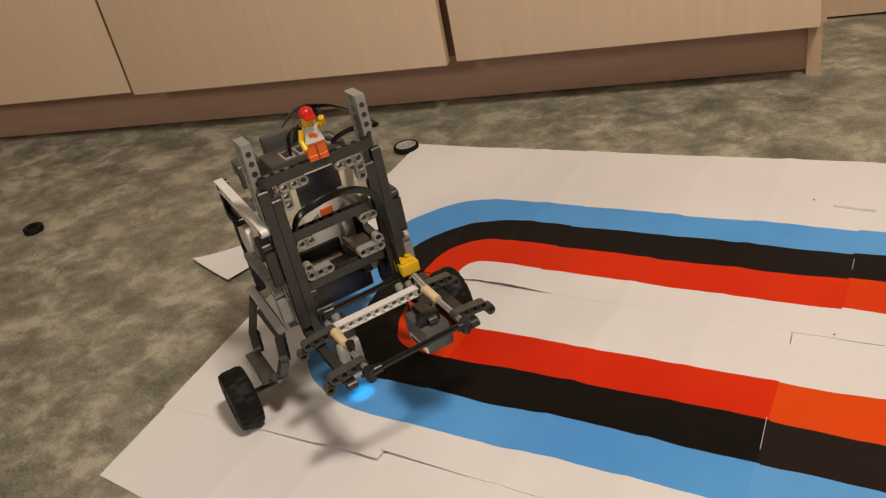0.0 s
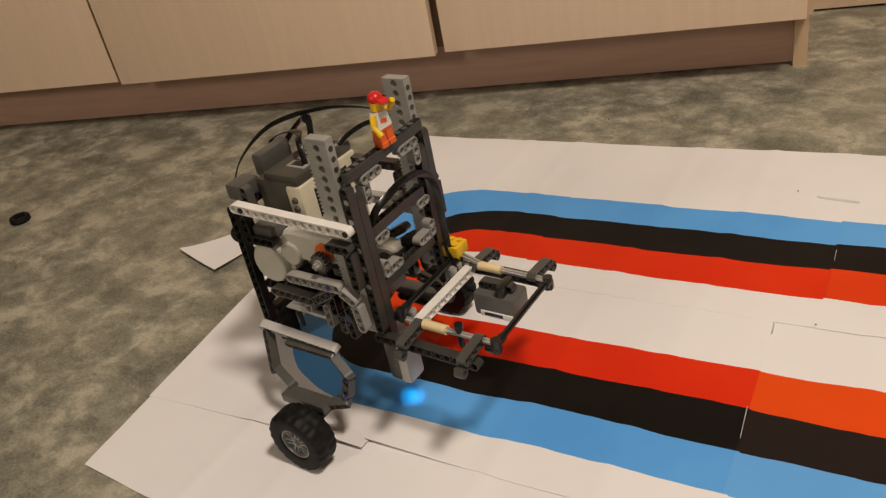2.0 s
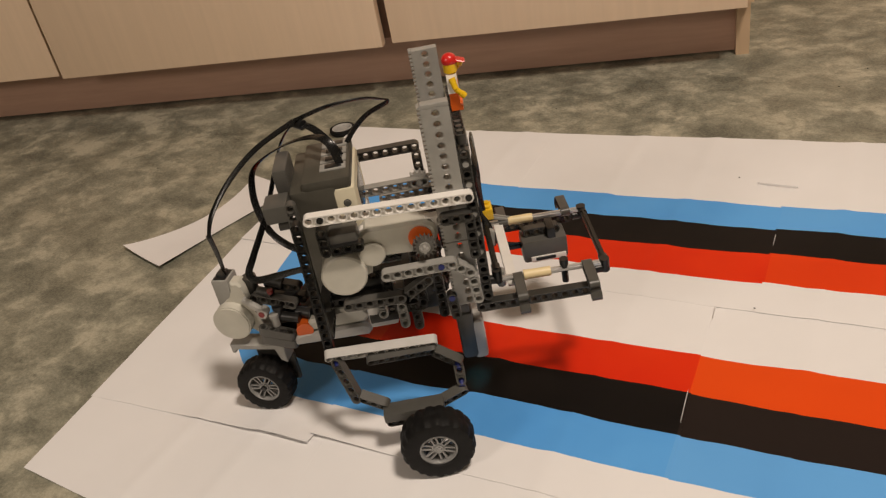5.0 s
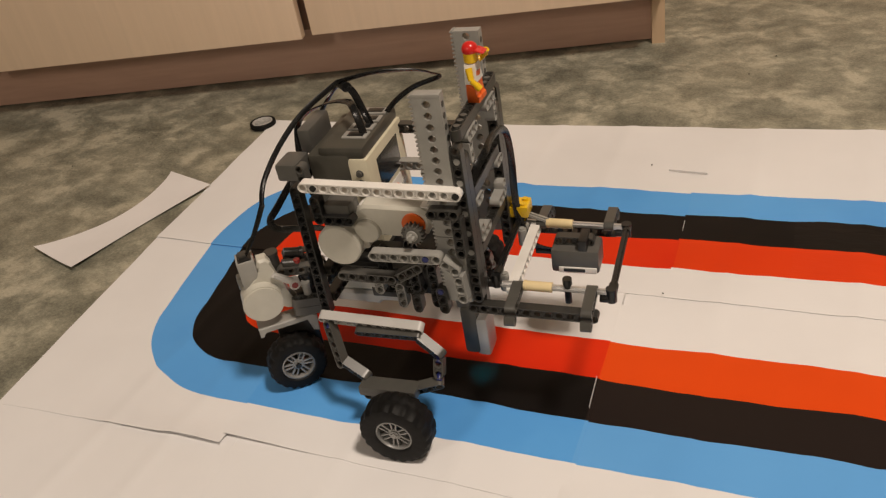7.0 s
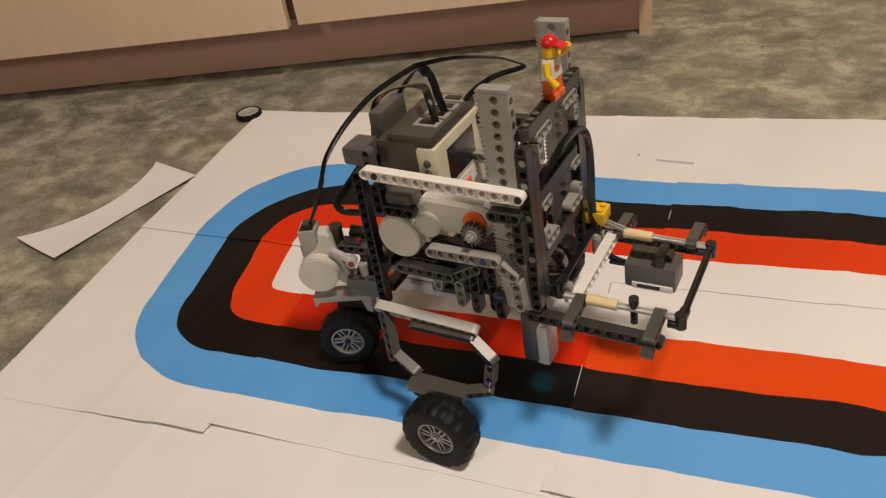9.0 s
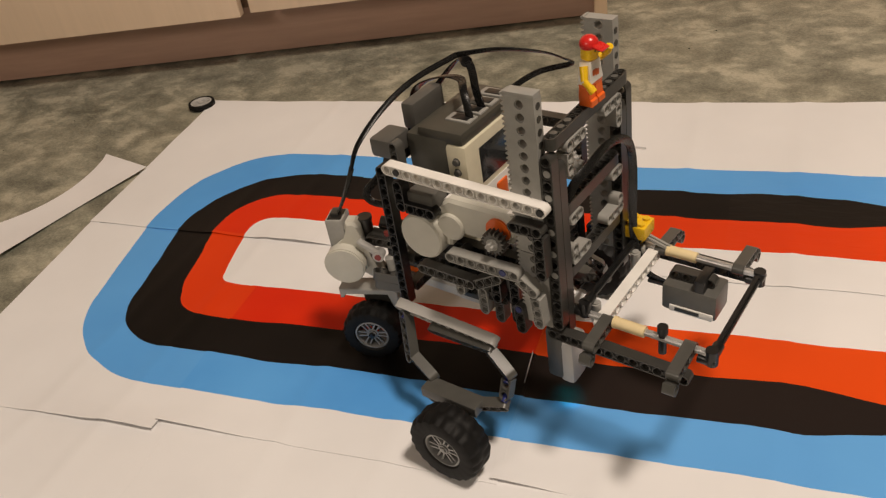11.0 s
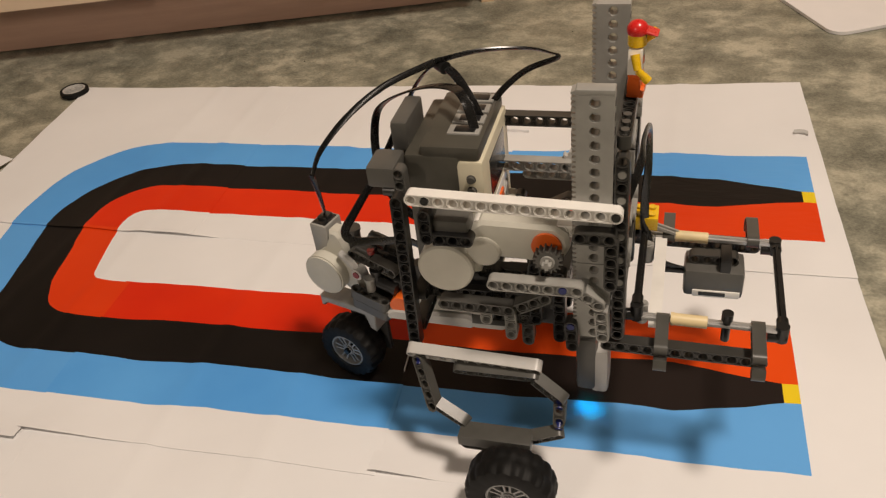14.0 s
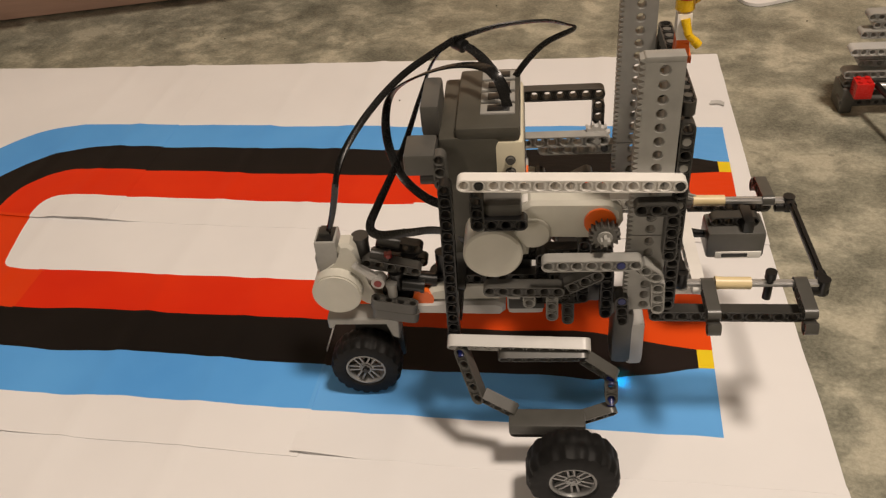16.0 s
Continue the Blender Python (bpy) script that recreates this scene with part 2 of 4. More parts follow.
    gloss = maths(nt, "MULTIPLY", maths(nt, "MULTIPLY", ink, end_sheet), maths(nt, "GREATER_THAN", sep.outputs[0], 0.40))
    rg = maths(nt, "MULTIPLY_ADD", gloss, -0.12, maths(nt, "MULTIPLY_ADD", ink, -0.14, 0.56))
    crinkle = add(nt, "ShaderNodeMapping")
    crinkle.inputs["Scale"].default_value = (34.0, 120.0, 1.0)
    crinkle.inputs["Rotation"].default_value = (0, 0, 0.15)
    nt.links.new(co, crinkle.inputs[0])
    folds = maths(nt, "MULTIPLY", noise_tex(nt, crinkle.outputs[0], 1.0, 2.0, 0.5, 0.6), maths(nt, "MULTIPLY", gloss, 0.9))
    nt.links.new(maths(nt, "MULTIPLY_ADD", fine, 0.08, rg), b.inputs["Roughness"])
    bump(nt, b, maths(nt, "ADD", folds, maths(nt, "ADD", tone, maths(nt, "MULTIPLY", fine, 0.02))), 0.10, 0.004)
    return m


SEAM_Y = -0.176
M_TRACK = track_print()


# ---- mesh helpers ----
def mesh_of(name, bm, mat, smooth=False):
    me = bpy.data.meshes.new(name)
    bmesh.ops.recalc_face_normals(bm, faces=bm.faces[:])
    bm.to_mesh(me)
    bm.free()
    me.materials.append(mat)
    if smooth:
        for p in me.polygons:
            p.use_smooth = True
        me.set_sharp_from_angle(angle=radians(38))
    return me


def part(name, bm, mat, parent=None, label="", smooth=True):
    ob = new(name, mesh_of(name, bm, mat, smooth))
    if parent is not None:
        ob.parent = parent
    if label:
        tagged(ob, label)
    return ob


def thing(name, label, category, group="", kind=""):
    return tagged(new(name), label, category, group, kind)


def box(bm, a, b, bevel=0.0, m=None):
    """A box between two corners, with rounded edges."""
    a, b = Vector(a), Vector(b)
    r = bmesh.ops.create_cube(bm, size=1.0)
    vs = r["verts"]
    d = b - a
    bmesh.ops.scale(bm, vec=(abs(d.x), abs(d.y), abs(d.z)), verts=vs)
    bmesh.ops.translate(bm, vec=(a + b) / 2, verts=vs)
    if bevel:
        es = list({e for v in vs for e in v.link_edges})
        g = bmesh.ops.bevel(bm, geom=es, offset=bevel, segments=2, affect="EDGES", profile=0.6)
        vs = list({v for f in g["faces"] for v in f.verts} | {v for v in vs if v.is_valid})
    if m is not None:
        bmesh.ops.transform(bm, matrix=m, verts=[v for v in vs if v.is_valid])
    return vs


def prism(bm, outline, depth, m=Matrix(), bevel=0.0):
    """An outline in x, z pushed along y by depth, centred on y = 0."""
    n = len(outline)
    f = [bm.verts.new(m @ Vector((x, -depth / 2, z))) for x, z in outline]
    k = [bm.verts.new(m @ Vector((x, depth / 2, z))) for x, z in outline]
    faces = [bm.faces.new(f), bm.faces.new(k[::-1])]
    for i in range(n):
        faces.append(bm.faces.new((f[i], k[i], k[(i + 1) % n], f[(i + 1) % n])))
    if bevel:
        es = [e for q in faces[:2] for e in q.edges]
        bmesh.ops.bevel(bm, geom=list(set(es)), offset=bevel, segments=1, affect="EDGES")


def rod(bm, p, q, r, seg=14, r2=None, caps=True):
    p, q = Vector(p), Vector(q)
    d = q - p
    rot = d.to_track_quat("Z", "Y").to_matrix().to_4x4()
    bmesh.ops.create_cone(bm, cap_ends=caps, segments=seg, radius1=r, radius2=r if r2 is None else r2, depth=d.length,
                          matrix=Matrix.Translation((p + q) / 2) @ rot)


def axle(bm, p, q, r=2.35):
    """A cross-shaped axle."""
    p, q = Vector(p), Vector(q)
    d = q - p
    rot = Matrix.Translation(p) @ d.to_track_quat("Z", "Y").to_matrix().to_4x4()
    w = 0.9
    pts = [(r, -w), (r, w), (w, w), (w, r), (-w, r), (-w, w), (-r, w), (-r, -w), (-w, -w), (-w, -r), (w, -r), (w, -w)]
    lo = [bm.verts.new(rot @ Vector((x, y, 0))) for x, y in pts]
    hi = [bm.verts.new(rot @ Vector((x, y, d.length))) for x, y in pts]
    bm.faces.new(lo), bm.faces.new(hi)
    for i in range(12):
        bm.faces.new((lo[i], lo[(i + 1) % 12], hi[(i + 1) % 12], hi[i]))


def along(p, d, hole):
    """Matrix with x along d, y along the holes' axis, at p."""
    x = Vector(d).normalized()
    y = Vector(hole)
    y = (y - x * y.dot(x)).normalized()
    z = x.cross(y)
    return Matrix.Translation(p) @ Matrix((x, y, z)).transposed().to_4x4()


SEG = 16


def lift_arm(bm, n, m, round_a=True, round_b=True, pitch=8.0, h=3.8, t=3.8, flat=False):
    """A straight studless beam of n holes on a pitch of 8 mm, holes along y, counter-bored on both faces."""
    angles = [2 * math.pi * i / SEG for i in range(SEG)]
    for c in range(n):
        cx = c * pitch
        lo_end, hi_end = c == 0, c == n - 1
        outer = []
        for a in angles:
            ca, sa = math.cos(a), math.sin(a)
            if (lo_end and round_a and ca < 0) or (hi_end and round_b and ca > 0):
                outer.append((cx + h * ca, h * sa))
            elif abs(abs(ca) - abs(sa)) < 1e-6:
                outer.append((cx + math.copysign(pitch / 2, ca), math.copysign(h, sa)))
            elif abs(ca) > abs(sa):
                outer.append((cx + math.copysign(pitch / 2, ca), h * sa / abs(ca)))
            else:
                outer.append((cx + pitch / 2 * ca / abs(sa), math.copysign(h, sa)))
        rings = []
        # the web between two bosses lies deeper than the flanges
        web = []
        for a, (x, z) in zip(angles, outer):
            round_end = (c == 0 and round_a and math.cos(a) < 0) or (c == n - 1 and round_b and math.cos(a) > 0)
            if flat or round_end or abs(3.45 * math.sin(a)) >= h - 0.85:
                web.append((cx + 3.45 * math.cos(a), 3.45 * math.sin(a)))
            else:
                web.append((x, max(-h + 0.85, min(h - 0.85, z))))
        for y, r in ((-t, None), (-t, 0), (-t + 0.9, 0), (-t + 0.9, 3.5), (-t, 3.45), (-t, 2.95), (-t + 0.9, 2.9), (-t + 0.9, 2.4),
                     (t - 0.9, 2.4), (t - 0.9, 2.9), (t, 2.95), (t, 3.45), (t - 0.9, 3.5), (t - 0.9, 0), (t, 0), (t, None)):
            if r is None:
                rings.append([bm.verts.new(m @ Vector((x, y, z))) for x, z in outer])
            elif r == 0:
                rings.append([bm.verts.new(m @ Vector((x, y, z))) for x, z in web])
            else:
                rings.append([bm.verts.new(m @ Vector((cx + r * math.cos(a), y, r * math.sin(a)))) for a in angles])
        for a, b in zip(rings, rings[1:]):
            for i in range(SEG):
                j = (i + 1) % SEG
                bm.faces.new((a[i], a[j], b[j], b[i]))
        a, b = rings[0], rings[-1]
        for i in range(SEG):
            j = (i + 1) % SEG
            xi, xj = outer[i][0], outer[j][0]
            inner_hi = abs(xi - cx - pitch / 2) < 1e-4 and abs(xj - cx - pitch / 2) < 1e-4 and not hi_end
            inner_lo = abs(xi - cx + pitch / 2) < 1e-4 and abs(xj - cx + pitch / 2) < 1e-4 and not lo_end
            if not (inner_hi or inner_lo):
                bm.faces.new((b[i], b[j], a[j], a[i]))


ROBOT = thing("toy_robot", "grey and white toy brick forklift robot driving along the printed track", "toy robot")


def mm(bm):
    bmesh.ops.scale(bm, vec=(0.001, 0.001, 0.001), verts=bm.verts[:])
    return bm


def beam(p, q, hole, mat, name="beam", parent=None, label="", n=None):
    """A straight beam from hole centre p towards q, in the robot's millimetres."""
    p, q = Vector(p), Vector(q)
    if n is None:
        n = round((q - p).length / 8) + 1
    bm = bmesh.new()
    lift_arm(bm, n, along(p, q - p, hole))
    bmesh.ops.remove_doubles(bm, verts=bm.verts[:], dist=0.02)
    return part(name, mm(bm), mat, parent or ROBOT, label)


def bent_beam(points, hole, mat, name="bent_beam", parent=None, label=""):
    """A beam with bends at the inner points."""
    bm = bmesh.new()
    pts = [Vector(p) for p in points]
    for i, (p, q) in enumerate(zip(pts, pts[1:])):
        d = (q - p).normalized()
        n = round((q - p).length / 8)
        if i == 0:
            lift_arm(bm, n + 1, along(p, d, hole))
        elif n >= 1:
            lift_arm(bm, n, along(p + d * 8 * 0.94, d, hole), round_a=False)
    bmesh.ops.remove_doubles(bm, verts=bm.verts[:], dist=0.02)
    return part(name, mm(bm), mat, parent or ROBOT, label)


def pin(p, axis, mat, parent, length=9.0, name="pin"):
    bm = bmesh.new()
    p, a = Vector(p), Vector(axis).normalized()
    rod(bm, p - a * length / 2, p + a * length / 2, 2.3, 12)
    rod(bm, p - a * 0.5, p + a * 0.5, 3.0, 12)
    return part(name, mm(bm), mat, parent)


# ---- the room ----
def slab(name, a, b, mat, bevel=0.0, kind="structure", label=""):
    bm = bmesh.new()
    box(bm, a, b, bevel)
    return tagged(part(name, bm, mat), label, kind=kind)


slab("floor", (-3.2, -2.6, -0.05), (3.4, 2.6, 0.0), M_FLOOR, label="mottled grey-green marbled sheet vinyl floor")
# unseen walls and ceiling, added to close the room and bounce the light
slab("wall_west", (-3.32, -2.6, 0.0), (-3.2, 2.6, 2.5), M_WALL)
slab("wall_east", (3.4, -2.6, 0.0), (3.52, 2.6, 2.5), M_WALL)
slab("wall_south", (-3.2, -2.72, 0.0), (3.4, -2.6, 2.5), M_WALL)
slab("wall_north", (-3.2, 2.6, 0.0), (3.4, 2.72, 2.5), M_WALL)
slab("ceiling", (-3.2, -2.6, 2.5), (3.4, 2.6, 2.6), M_CEIL)

# ---- kitchen base cabinets: a run turned 14 degrees to the track ----
CAB = Matrix.Translation((0.204, 0.4205, 0)) @ Matrix.Rotation(radians(14.05), 4, "Z")   # foot of the end panel, run towards -x


def in_run(name, boxes, mat, parent=None, bevel=0.0, label=""):
    bm = bmesh.new()
    for a, b in boxes:
        box(bm, a, b, bevel)
    ob = part(name, bm, mat, parent, label)
    if parent is None:
        ob.matrix_world = CAB
    return ob


def base_cabinet(x0, x1, doors, label):
    """A base unit: carcass, brown plinth board set back, overhanging doors with shadow gaps. x is measured along the run."""
    unit = thing("base_cabinet", label, "cabinet", "kitchen base cabinets")
    unit.matrix_world = CAB
    in_run("carcass", [((x0, -0.045, 0.0905), (x1, 0.52, 0.86))], M_GAP, unit)
    bm = bmesh.new()
    for v in box(bm, (x0, 0.0, 0.003), (x1 + 0.0005, 0.016, 0.090)):
        v.co.y += 0.0072 + 0.0085 * (v.co.x + 0.027)                # the plinth runs a touch askew of the doors
    part("plinth", bm, M_PLINTH, unit, "brown plinth board set back under the doors")
    in_run("base", [((x0, 0.030, 0.0), (x1, 0.50, 0.0900))], M_GAP, unit)
    for a, b, z, dy in doors:
        in_run("door", [((a, -0.0655 - dy, z), (b, -0.0475 - dy, 0.84))], M_DOOR, unit, 0.0012)
    return unit


base_cabinet(-1.80, -1.086, [(-1.80, -1.092, 0.0885, 0)], "pale birch laminate base cabinet with a brown plinth")
base_cabinet(-1.0855, -0.526, [(-1.083, -0.5245, 0.0855, 0.006)], "pale birch laminate base cabinet with its door slightly proud")
base_cabinet(-0.5255, -0.0185, [(-0.5105, -0.0115, 0.0880, 0)], "pale birch laminate base cabinet at the end of the run")
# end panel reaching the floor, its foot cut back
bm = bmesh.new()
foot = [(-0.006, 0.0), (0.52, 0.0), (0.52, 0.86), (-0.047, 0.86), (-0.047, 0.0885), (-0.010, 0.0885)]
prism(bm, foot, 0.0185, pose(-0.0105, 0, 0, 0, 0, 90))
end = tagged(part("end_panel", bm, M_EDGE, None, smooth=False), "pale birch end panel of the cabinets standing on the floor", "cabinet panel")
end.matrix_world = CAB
# a further cabinet front that comes down to the floor beyond the end panel
far = thing("tall_cabinet", "pale laminate cabinet front standing on the vinyl floor", "cabinet")
far.matrix_world = Matrix.Translation((0.10, 0.628, 0)) @ Matrix.Rotation(radians(13.0), 4, "Z")
bm = bmesh.new()
box(bm, (0.0, 0.0, 0.004), (1.15, 0.02, 0.9), 0.001)
part("front_panel", bm, M_DOOR, far)
bm = bmesh.new()
box(bm, (0.0, 0.024, 0.0), (1.15, 0.5, 0.9), 0.001)
part("carcass", bm, M_GAP, far)

# ---- the paper track: sheets of paper taped together ----
TRACK = thing("paper_track", "white paper sheets printed with a blue black and red oval", "paper track")


def sheet(corners, lift, seed, nx=56, ny=26, mat=None, curl=0.0, name="sheet", parent=TRACK, shift=(0.0, 0.0), flap=(0.0, 0.0, 0.0)):
    """One sheet of paper between four corners (far left, far right, near right, near left), slightly wavy."""
    bm = bmesh.new()
    a, b, c, d = [Vector((*q, 0)) for q in corners]
    grid = []
    for j in range(ny + 1):
        v = j / ny
        row = []
        for i in range(nx + 1):
            u = i / nx
            p = a.lerp(b, u).lerp(d.lerp(c, u), v)
            n1 = noise.noise(Vector((p.x * 5.5 + 3.1, p.y * 5.5, 1.7)))
            n2 = noise.noise(Vector((p.x * 19, p.y * 19, 4.2)))
            h = lift + max(0.0, 0.0008 + 0.0015 * n1 + 0.0008 * n2) + curl * max(0.0, 1 - (1 - v) * 14) * max(0.0, 0.6 + n1 + n2)
            # a stretch of the near edge that has come unstuck
            h += flap[2] * max(0.0, 1 - abs(u - flap[0]) / max(flap[1], 1e-6)) * max(0.0, 1 - (1 - v) * 12)
            # old fold lines across the sheets
            for fold in (-0.118, -0.05, 0.105, 0.192, 0.345, 0.452):
                away = abs(p.x - fold - 0.05 * (p.y + 0.2) - 0.004 * n2)
                h += 0.0011 * max(0.0, 1 - away / 0.011)
            wob = 0.0007 * noise.noise(Vector((p.x * 30, p.y * 30, seed)))
            row.append(bm.verts.new((p.x + wob - shift[0], p.y + wob - shift[1], max(h, lift * 0.6))))
        grid.append(row)
    for j in range(ny):
        for i in range(nx):
            bm.faces.new((grid[j][i], grid[j][i + 1], grid[j + 1][i + 1], grid[j + 1][i]))
    ext = bmesh.ops.extrude_face_region(bm, geom=bm.faces[:])
    vs = [g for g in ext["geom"] if isinstance(g, bmesh.types.BMVert)]
    bmesh.ops.translate(bm, vec=(0, 0, -0.0003), verts=vs)
    ob = part(name, bm, mat or M_TRACK, parent)
    ob.location = (*shift, 0)
    return ob


# upper row, lower row and the near blank strip, overlapping one another at the seams
sheet([(-0.301, 0.1255), (0.006, 0.1325), (0.008, -0.184), (-0.284, -0.175)], 0.0015, 1.0, curl=0.0004, flap=(0.93, 0.25, 0.0035))
sheet([(0.002, 0.1325), (0.301, 0.1405), (0.300, -0.188), (0.004, -0.184)], 0.0013, 2.3, shift=(0.0, -0.0012), curl=0.0, flap=(0.0, 0.12, 0.003))
sheet([(0.297, 0.1395), (0.597, 0.1515), (0.606, -0.190), (0.297, -0.188)], 0.0015, 3.1, shift=(0.0, 0.001), curl=0.0)
sheet([(-0.284, -0.170), (-0.024, -0.169), (-0.014, -0.4385), (-0.260, -0.4445)], 0.0006, 4.4, curl=0.0005, flap=(0.9, 0.5, 0.0045))
sheet([(-0.028, -0.171), (0.262, -0.176), (0.268, -0.4315), (-0.017, -0.4285)], 0.0010, 5.2, shift=(0.0, 0.0006), curl=0.0, flap=(0.0, 0.34, 0.0034))
sheet([(0.258, -0.178), (0.605, -0.182), (0.617, -0.430), (0.262, -0.4295)], 0.0006, 6.6, shift=(0.0, 0.0), curl=0.0, flap=(0.02, 0.13, 0.0036))
sheet([(-0.260, -0.430), (-0.004, -0.420), (0.004, -0.556), (-0.251, -0.534)], 0.0004, 7.7)
sheet([(-0.016, -0.418), (0.300, -0.423), (0.305, -0.585), (0.002, -0.560)], 0.0003, 8.1)
sheet([(0.290, -0.423), (0.617, -0.424), (0.632, -0.600), (0.295, -0.590)], 0.0004, 9.5)

# bare white edges of two sheets where they overlap
for (xa, ya), (xb, yb) in (((0.2625, -0.302), (0.2640, -0.336)), ((0.2640, -0.190), (0.2645, -0.205)), ((0.268, 0.034), (0.309, 0.030)), ((0.2985, -0.066), (0.2985, -0.082))):
    bm = bmesh.new()
    e = Vector((xb - xa, yb - ya, 0))
    wide = Vector((-e.y, e.x, 0)).normalized() * 0.00025
    p0, p1 = Vector((xa, ya, 0.0048)), Vector((xb, yb, 0.0048))
    bmesh.ops.create_cube(bm, size=1.0, matrix=Matrix((((p1 - p0).x, wide.x, 0, (xa + xb) / 2), ((p1 - p0).y, wide.y, 0, (ya + yb) / 2), (0, 0, 0.0024, 0.0036), (0, 0, 0, 1))))
    part("sheet_edge", bm, M_PAPER, TRACK, "bare paper edge")

# a small grey peeled shred near the end of the track
bm = bmesh.new()
curve = [(0.0, 0.0), (0.005, 0.0012), (0.010, 0.0004), (0.0135, -0.0028)]
lo = [bm.verts.new((0.5790 + x, 0.0360 + y, 0.0045)) for x, y in curve]
hi = [bm.verts.new((0.5795 + x, 0.0400 + y, 0.0060)) for x, y in curve]
for k in range(3):
    bm.faces.new((lo[k], lo[k + 1], hi[k + 1], hi[k]))
ext = bmesh.ops.extrude_face_region(bm, geom=bm.faces[:])
bmesh.ops.translate(bm, vec=(0, 0, -0.0014), verts=[g for g in ext["geom"] if isinstance(g, bmesh.types.BMVert)])
part("peeled_shred", bm, M_PALE, TRACK, "small grey peeled shred")

# a curled offcut of paper on the floor
bm = bmesh.new()
strip_a, strip_b = Vector((-0.389, -0.2365, 0)), Vector((-0.327, -0.0475, 0))
side = Vector((-0.189, 0.062, 0)).normalized()
rows = []
for i in range(25):
    u = i / 24
    p = strip_a.lerp(strip_b, u)
    waist = math.sin(math.pi * u)
    far_edge, near_edge = 0.044 - 0.031 * waist ** 0.8, -0.044 + 0.008 * waist
    z = 0.003 + 0.004 * (2 * abs(u - 0.45)) ** 2
    rows.append([bm.verts.new(p + side * (near_edge + (far_edge - near_edge) * (k + 1) / 2) + Vector((0, 0, z + 0.002 * k * k * (1 - u) + 0.0012 * k * (0.5 - u))))
                 for k in (-1, -0.5, 0, 0.5, 1)])
for r0, r1 in zip(rows, rows[1:]):
    for k in range(4):
        bm.faces.new((r0[k], r0[k + 1], r1[k + 1], r1[k]))
ext = bmesh.ops.extrude_face_region(bm, geom=bm.faces[:])
bmesh.ops.translate(bm, vec=(0, 0, -0.0003), verts=[g for g in ext["geom"] if isinstance(g, bmesh.types.BMVert)])
lowest = min(v.co.z for v in bm.verts)
bmesh.ops.translate(bm, vec=(0, 0, 0.0006 - lowest), verts=bm.verts[:])
tagged(part("paper_offcut", bm, M_PAPER), "curled white strip of cut paper lying on the floor", "paper")


# ---- small things lying about ----
def tyre_profile(bm, r, w, bulge, hole, seg=48, lugs=0, m=Matrix()):
    """A tyre round the y axis, with lugs across the tread."""
    prof = [(hole, -w * 0.40), (hole + bulge * 0.3, -w * 0.47), (r - bulge, -w * 0.5), (r - bulge * 0.35, -w * 0.46), (r, -w * 0.30),
            (r, -w * 0.08), (r - 0.5, 0.0), (r, w * 0.08), (r, w * 0.30), (r - bulge * 0.35, w * 0.46), (r - bulge, w * 0.5), (hole + bulge * 0.3, w * 0.47), (hole, w * 0.40)]
    rings = []
    for i in range(seg):
        a = 2 * math.pi * i / seg
        ring = []
        for k, (q, y) in enumerate(prof):
            groove = 0.0
            if lugs and 3 <= k <= 9:
                ph = (i + (0 if y < 0 else seg / lugs / 2)) * lugs / seg
                groove = 1.1 if ph % 1.0 < 0.4 else 0.0
                if k in (5, 6, 7):
                    groove *= 0.45
            ring.append(bm.verts.new(m @ Vector(((q - groove) * math.cos(a), y, (q - groove) * math.sin(a)))))
        rings.append(ring)
    n = len(prof)
    for i in range(seg):
        a, b = rings[i], rings[(i + 1) % seg]
        for k in range(n):
            bm.faces.new((a[k], b[k], b[(k + 1) % n], a[(k + 1) % n]))


def rim_mesh(bm, r, w, m=Matrix(), faces=(-1,)):
    """A six-spoke rim with twin bars, barrel and hub, round the y axis."""
    seg = 36
    prof = [(r, -w / 2), (r - 1.6, -w / 2 - 0.3), (r - 2.2, -w / 2 + 1.5), (r - 2.8, 0), (r - 2.2, w / 2 - 1.5), (r - 1.6, w / 2 + 0.3), (r, w / 2)]
    rings = [[bm.verts.new(m @ Vector((q * math.cos(2 * math.pi * i / seg), y, q * math.sin(2 * math.pi * i / seg)))) for q, y in prof] for i in range(seg)]
    for i in range(seg):
        a, b = rings[i], rings[(i + 1) % seg]
        for k in range(len(prof)):
            bm.faces.new((a[k], b[k], b[(k + 1) % len(prof)], a[(k + 1) % len(prof)]))
    for s in faces:
        y = s * (w / 2 - 2.6)
        vs0 = set(bm.verts)
        rod(bm, (0, y - 1.6, 0), (0, y + 1.6 + 1.2 * s, 0), 3.6, 16)
        rod(bm, (0, y - 0.6, 0), (0, y + 0.2, 0), 5.2, 16)
        for k in range(6):
            a = 2 * math.pi * k / 6
            for off in (-1.0, 1.0):
                bm2 = [(4.0, off * 1.5 - 0.55), (r - 2.0, off * 2.1 - 0.75), (r - 2.0, off * 2.1 + 0.75), (4.0, off * 1.5 + 0.55)]
                pts = [(x * math.cos(a) - z * math.sin(a), x * math.sin(a) + z * math.cos(a)) for x, z in bm2]
                prism(bm, pts, 1.8, Matrix.Translation((0, y, 0)))
        vs1 = [v for v in bm.verts if v not in vs0]
        bmesh.ops.transform(bm, matrix=m, verts=vs1)


